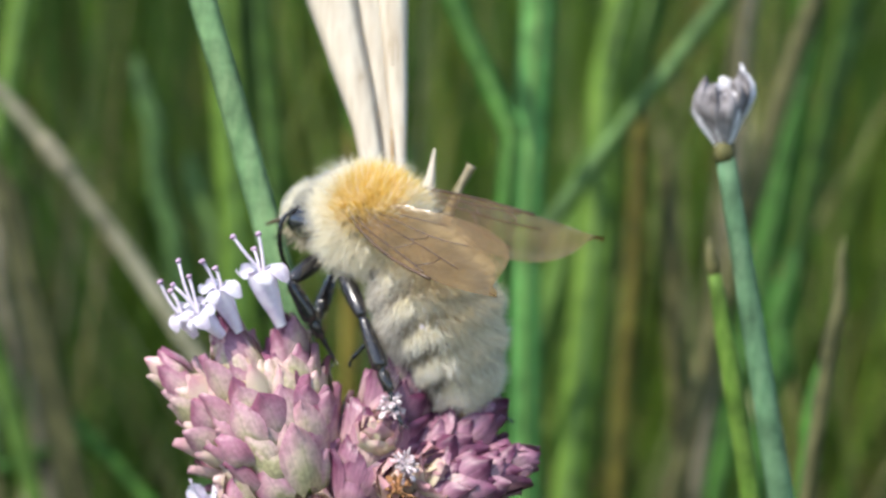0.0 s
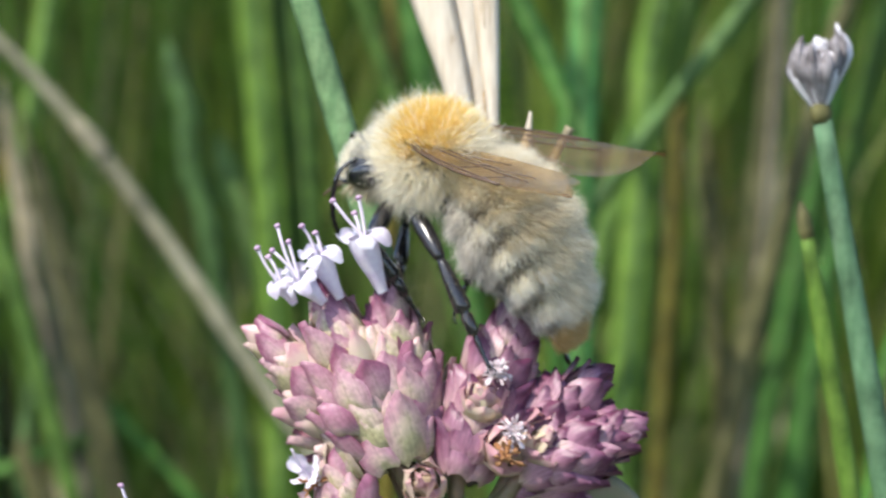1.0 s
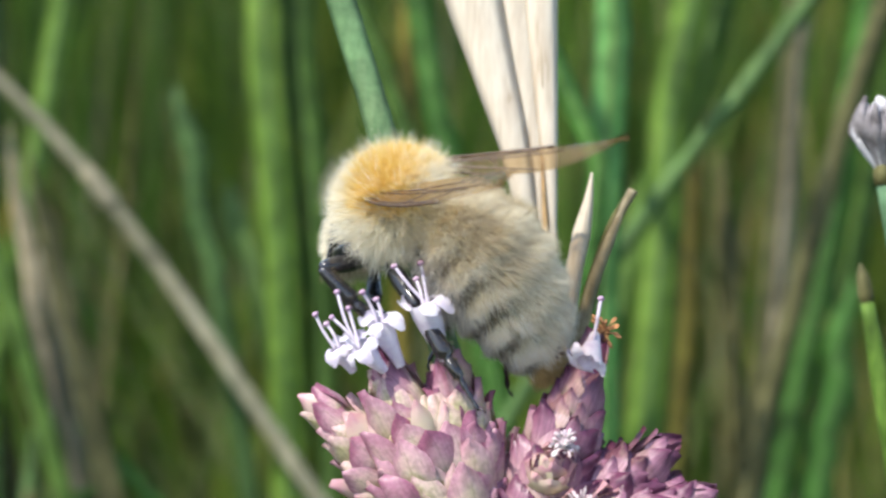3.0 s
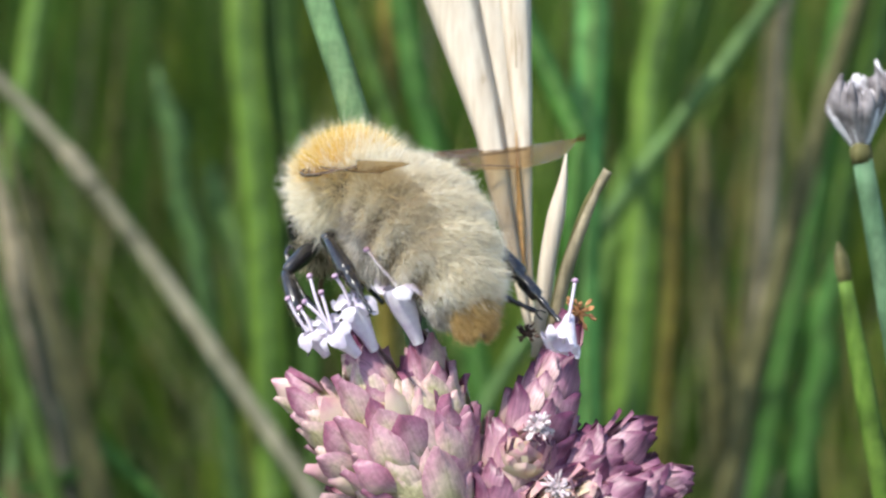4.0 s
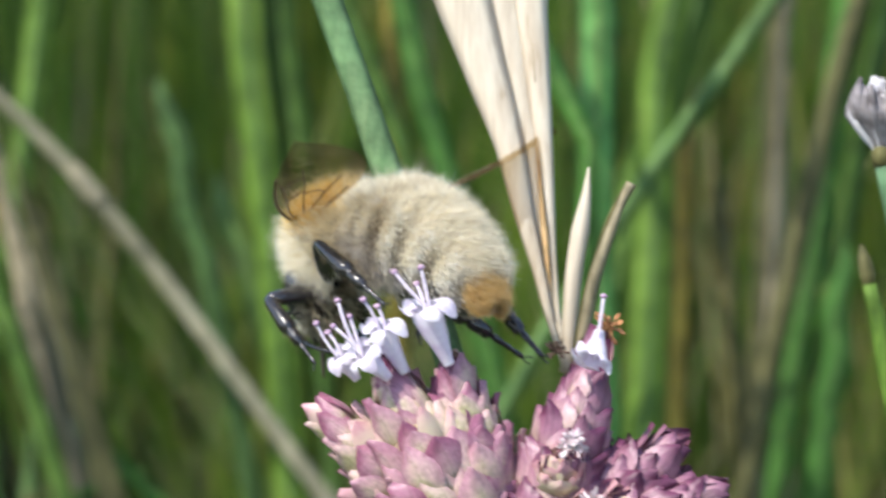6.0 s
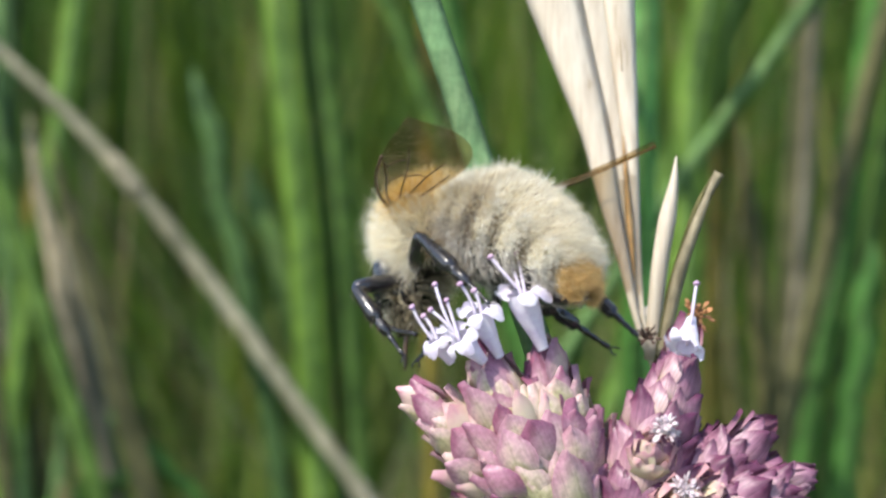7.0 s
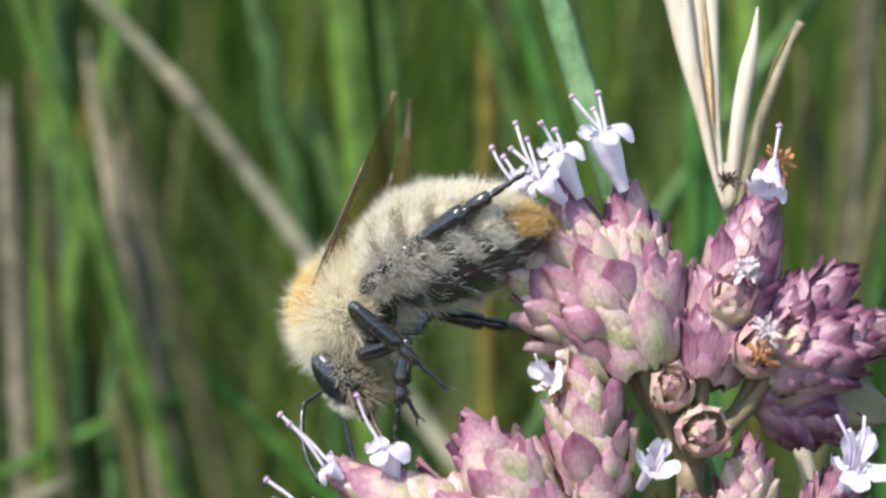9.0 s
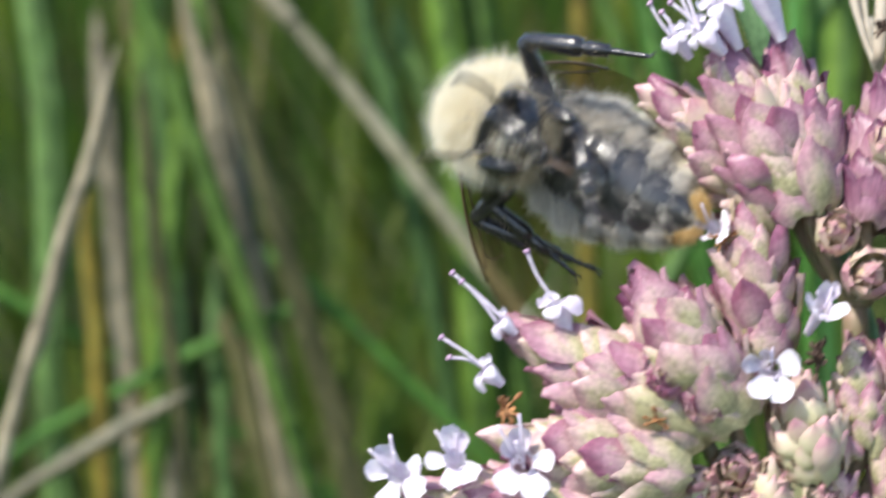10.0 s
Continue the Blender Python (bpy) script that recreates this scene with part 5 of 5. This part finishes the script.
    walk(wing_right, [(t, wing_pose(-1, *w)) for t, w in (
        (0.0, (26, 1, -15)), (0.5, (29, -2, -15)), (1.0, (26, -5, -15)), (1.5, (21, -11, -15)), (2.0, (26, -3, -15)), (2.5, (29, -2, -15)), (3.0, (23, -3, 0)), (3.2, (40, -8, -5)), (4.3, (67, 2, -35)), (4.5, (61, 6, -35)), (5.0, (44, 1, -32)), (5.5, (39, -1, -30)), (6.0, (38, 4, -30)), (6.2, (36, 5, -30)), (7.3, (33, 7, -30)), (7.5, (30, 8, -30)), (7.6, (32, 10, -30)), (7.7, (32, 12, -35)), (7.8, (22, 12, -45)), (7.9, (8, 13, -49)), (8.0, (-4, 14, -53)), (8.5, (0, 5, -56)), (9.0, (-2, 7, -55)), (9.2, (-1, 8, -56)), (9.5, (-6, 0, -12)), (9.6, (24, 3, 9)), (9.7, (38, 6, 7)), (9.8, (41, 5, 6)), (10.0, (49, 5, 5)))])
    feet = {}
    feet["LF"] = [(0.0, (0.4, 0.8, -4.2)), (0.5, (0.2, 0.9, -3.9)), (1.0, (-0.3, 0.5, -3.8)), (1.5, (-0.2, -0.2, -3.9)), (2.0, (-4.3, -1.2, -0.9)), (2.5, (-4.5, -0.1, -0.9)), (3.0, (-4.5, 0.5, -1.7)), (3.2, (-3.8, 0.7, -1.8)), (4.3, (-7.7, 2.1, -2.8)), (4.5, (-7.6, 3.2, -2.9)), (5.0, (-7.7, 2.7, -2.8)), (5.5, (-7.9, 3.5, -2.4)), (6.0, (-8.0, 3.6, -2.6)), (6.2, (-8.2, 2.0, -2.5)), (7.3, (-8.0, 2.4, -3.0)), (7.5, (-7.9, 3.7, -2.8)), (7.7, (-7.1, 0.5, -3.5)), (8.0, (-8.8, 1.0, -7.7)), (8.5, (-9.7, 0.4, -10.6)), (9.0, (-12.0, 0.3, -13.2)), (9.2, (-11.5, -0.2, -13.9)), (9.5, (-12.6, 0.1, -13.4)), (9.8, (-17.0, -0.8, -14.4)), (10.0, (-9.6, -3.0, -5.3))]
    feet["LM"] = [(0.0, (4.1, -2.4, -7.8)), (0.5, (3.8, -2.3, -7.6)), (1.0, (3.8, -2.7, -7.8)), (1.5, (0.9, -3.3, -4.8)), (2.0, (0.3, -4.4, -4.9)), (2.5, (-0.0, -3.2, -5.1)), (3.0, (0.0, -2.6, -5.5)), (3.2, (0.1, -2.4, -5.2)), (4.3, (-4.8, -1.4, -0.7)), (4.5, (-5.0, -0.3, -0.8)), (5.0, (-4.9, -0.8, -2.3)), (5.5, (-4.9, -0.0, -1.1)), (6.0, (-4.7, 0.1, 0.0)), (6.2, (-4.8, -1.5, -0.2)), (7.3, (-4.2, -1.1, -0.7)), (7.5, (-4.3, 0.2, -0.5)), (7.7, (-7.1, -1.0, -3.1)), (8.0, (-9.1, -1.5, -3.6)), (8.5, (-9.8, -1.5, -9.6)), (9.0, (-9.7, -1.5, -11.1)), (9.2, (-10.5, -1.5, -12.8)), (9.5, (-11.2, -2.5, -11.0)), (9.8, (-16.5, -2.5, -12.9)), (10.0, (-10.7, -4.0, -10.6))]
    feet["LH"] = [(0.0, (5.8, 3.0, -7.2)), (0.5, (5.1, 3.1, -6.4)), (1.0, (4.5, 2.8, -6.1)), (1.5, (2.8, 2.1, -4.0)), (2.0, (0.9, 1.0, -4.0)), (2.5, (0.8, 2.2, -4.0)), (3.0, (0.8, 2.8, -4.0)), (3.2, (0.9, 3.0, -3.6)), (4.3, (2.8, 3.6, -1.7)), (4.5, (2.6, 4.6, -2.1)), (5.0, (2.4, 4.2, -2.3)), (5.5, (1.9, 5.0, -2.4)), (6.0, (1.4, 5.1, -2.7)), (6.2, (1.3, 3.4, -2.6)), (7.3, (1.6, 4.0, -2.5)), (7.5, (1.6, 5.2, -2.4)), (7.7, (-4.1, -3.1, -0.7)), (8.0, (-5.5, -3.2, -0.6)), (8.5, (-6.9, -3.2, -1.8)), (9.0, (-6.2, -3.2, -1.8)), (9.2, (-7.8, -3.2, -3.8)), (9.5, (-7.7, -2.8, -2.6)), (9.8, (-8.7, -2.8, -2.1)), (10.0, (-8.0, -2.8, -3.2))]
    feet["RF"] = [(0.0, (-1.2, 3.3, -3.8)), (0.5, (-1.3, 3.4, -3.5)), (1.0, (-1.6, 3.0, -3.3)), (1.5, (-5.3, 2.4, -0.9)), (2.0, (-4.4, 1.3, -0.7)), (2.5, (-5.1, 2.4, -0.7)), (3.0, (-5.3, 3.0, -1.8)), (3.2, (-4.6, 3.2, -1.9)), (4.3, (-7.2, 5.1, -2.7)), (4.5, (-7.0, 6.1, -3.0)), (5.0, (-6.8, 5.7, -3.1)), (5.5, (-6.8, 6.5, -2.7)), (6.0, (-7.1, 6.6, -2.7)), (6.2, (-7.0, 5.0, -2.7)), (7.3, (-7.6, 5.4, -3.4)), (7.5, (-7.4, 6.7, -3.1)), (7.7, (-7.0, 3.5, -3.9)), (8.0, (-7.9, 4.0, -5.9)), (8.5, (-8.5, 3.4, -9.1)), (9.0, (-11.0, 3.3, -12.7)), (9.2, (-10.5, 2.8, -13.1)), (9.5, (-13.4, 2.1, -13.5)), (9.8, (-17.1, 1.2, -13.4)), (10.0, (-12.2, -3.5, -7.9))]
    feet["RM"] = [(0.0, (0.9, 3.8, -4.3)), (0.5, (0.8, 3.9, -3.8)), (1.0, (1.1, 3.5, -3.8)), (1.5, (0.3, 2.8, -3.0)), (2.0, (-2.4, 1.7, -2.7)), (2.5, (-2.5, 2.9, -2.5)), (3.0, (-2.8, 3.5, -2.9)), (3.2, (-2.1, 3.7, -2.9)), (4.3, (-2.8, 4.6, -1.6)), (4.5, (-3.1, 5.6, -1.7)), (5.0, (-3.2, 5.2, -2.1)), (5.5, (-3.4, 6.0, -1.5)), (6.0, (-3.4, 6.1, -1.7)), (6.2, (-3.3, 4.5, -1.8)), (7.3, (-4.5, 4.9, -2.4)), (7.5, (-4.4, 6.2, -2.4)), (7.7, (-5.0, 4.5, -4.0)), (8.0, (-6.9, 5.0, -4.9)), (8.5, (-7.0, 4.4, -7.7)), (9.0, (-5.4, 4.3, -8.9)), (9.2, (-5.2, 3.9, -10.3)), (9.5, (-8.7, 4.1, -12.5)), (9.8, (-11.7, 3.2, -12.8)), (10.0, (-11.3, 3.3, -12.7))]
    feet["RH"] = [(0.0, (8.4, 4.2, -6.9)), (0.5, (7.5, 4.3, -6.9)), (1.0, (6.6, 3.9, -6.1)), (1.5, (6.6, 3.3, -6.1)), (2.0, (3.7, 2.3, -4.0)), (2.5, (3.4, 3.4, -3.8)), (3.0, (3.4, 4.0, -4.0)), (3.2, (3.6, 4.3, -4.1)), (4.3, (3.6, 2.1, -1.6)), (4.5, (3.3, 3.1, -2.0)), (5.0, (3.1, 2.7, -2.2)), (5.5, (2.6, 3.5, -2.3)), (6.0, (2.2, 3.6, -2.6)), (6.2, (2.0, 1.9, -2.5)), (7.3, (2.3, 2.5, -2.4)), (7.5, (2.2, 3.7, -2.2)), (7.7, (0.9, 4.6, -1.9)), (8.0, (-2.8, 7.0, -0.6)), (8.5, (-3.3, 6.4, -0.9)), (9.0, (-5.9, 6.3, -4.8)), (9.2, (-5.9, 5.9, -6.1)), (9.5, (-6.1, 4.2, -12.4)), (9.8, (-10.1, 4.3, -12.7)), (10.0, (-10.3, 4.3, -12.5))]
    # where the knees point once the bee has turned its flank
    knees = {("LF", 8.0): (-10.2, 0.5, -6.5), ("LF", 8.5): (-11.5, 0.5, -9.3), ("LF", 9.0): (-12.0, 0.5, -10.8), ("LF", 9.2): (-12.5, 0.3, -12.0), ("LH", 8.0): (-11.3, -3.5, 0.1), ("LH", 8.5): (-12.4, -3.8, -3.3), ("LH", 9.0): (-12.2, -4.0, -4.4), ("LH", 9.2): (-12.9, -4.0, -6.2), ("LH", 9.5): (-11.9, -1.0, -5.7), ("LH", 9.8): (-13.1, -1.0, -3.3), ("LH", 10.0): (-11.3, -1.0, -2.6), ("LM", 8.0): (-12.4, -2.5, -1.0), ("LM", 8.5): (-11.5, -2.5, -7.6), ("LM", 9.0): (-12.1, -2.5, -8.7), ("LM", 9.2): (-12.4, -2.5, -10.3), ("LM", 9.5): (-12.5, -3.5, -7.9), ("LM", 10.0): (-9.6, -4.0, -8.9), ("LF", 10.0): (-11.3, -4.0, -4.6), ("RF", 10.0): (-12.2, -4.0, -6.7)}
    for key, marks in feet.items():
        thigh, shin = legs[key]
        both = [(t, *reach(key, poses[t], foot, key == "LH" and t < 7.6, knees.get((key, t)))) for t, foot in marks]
        walk(thigh, [(t, a) for t, a, b in both])
        walk(shin, [(t, b) for t, a, b in both])


motions()
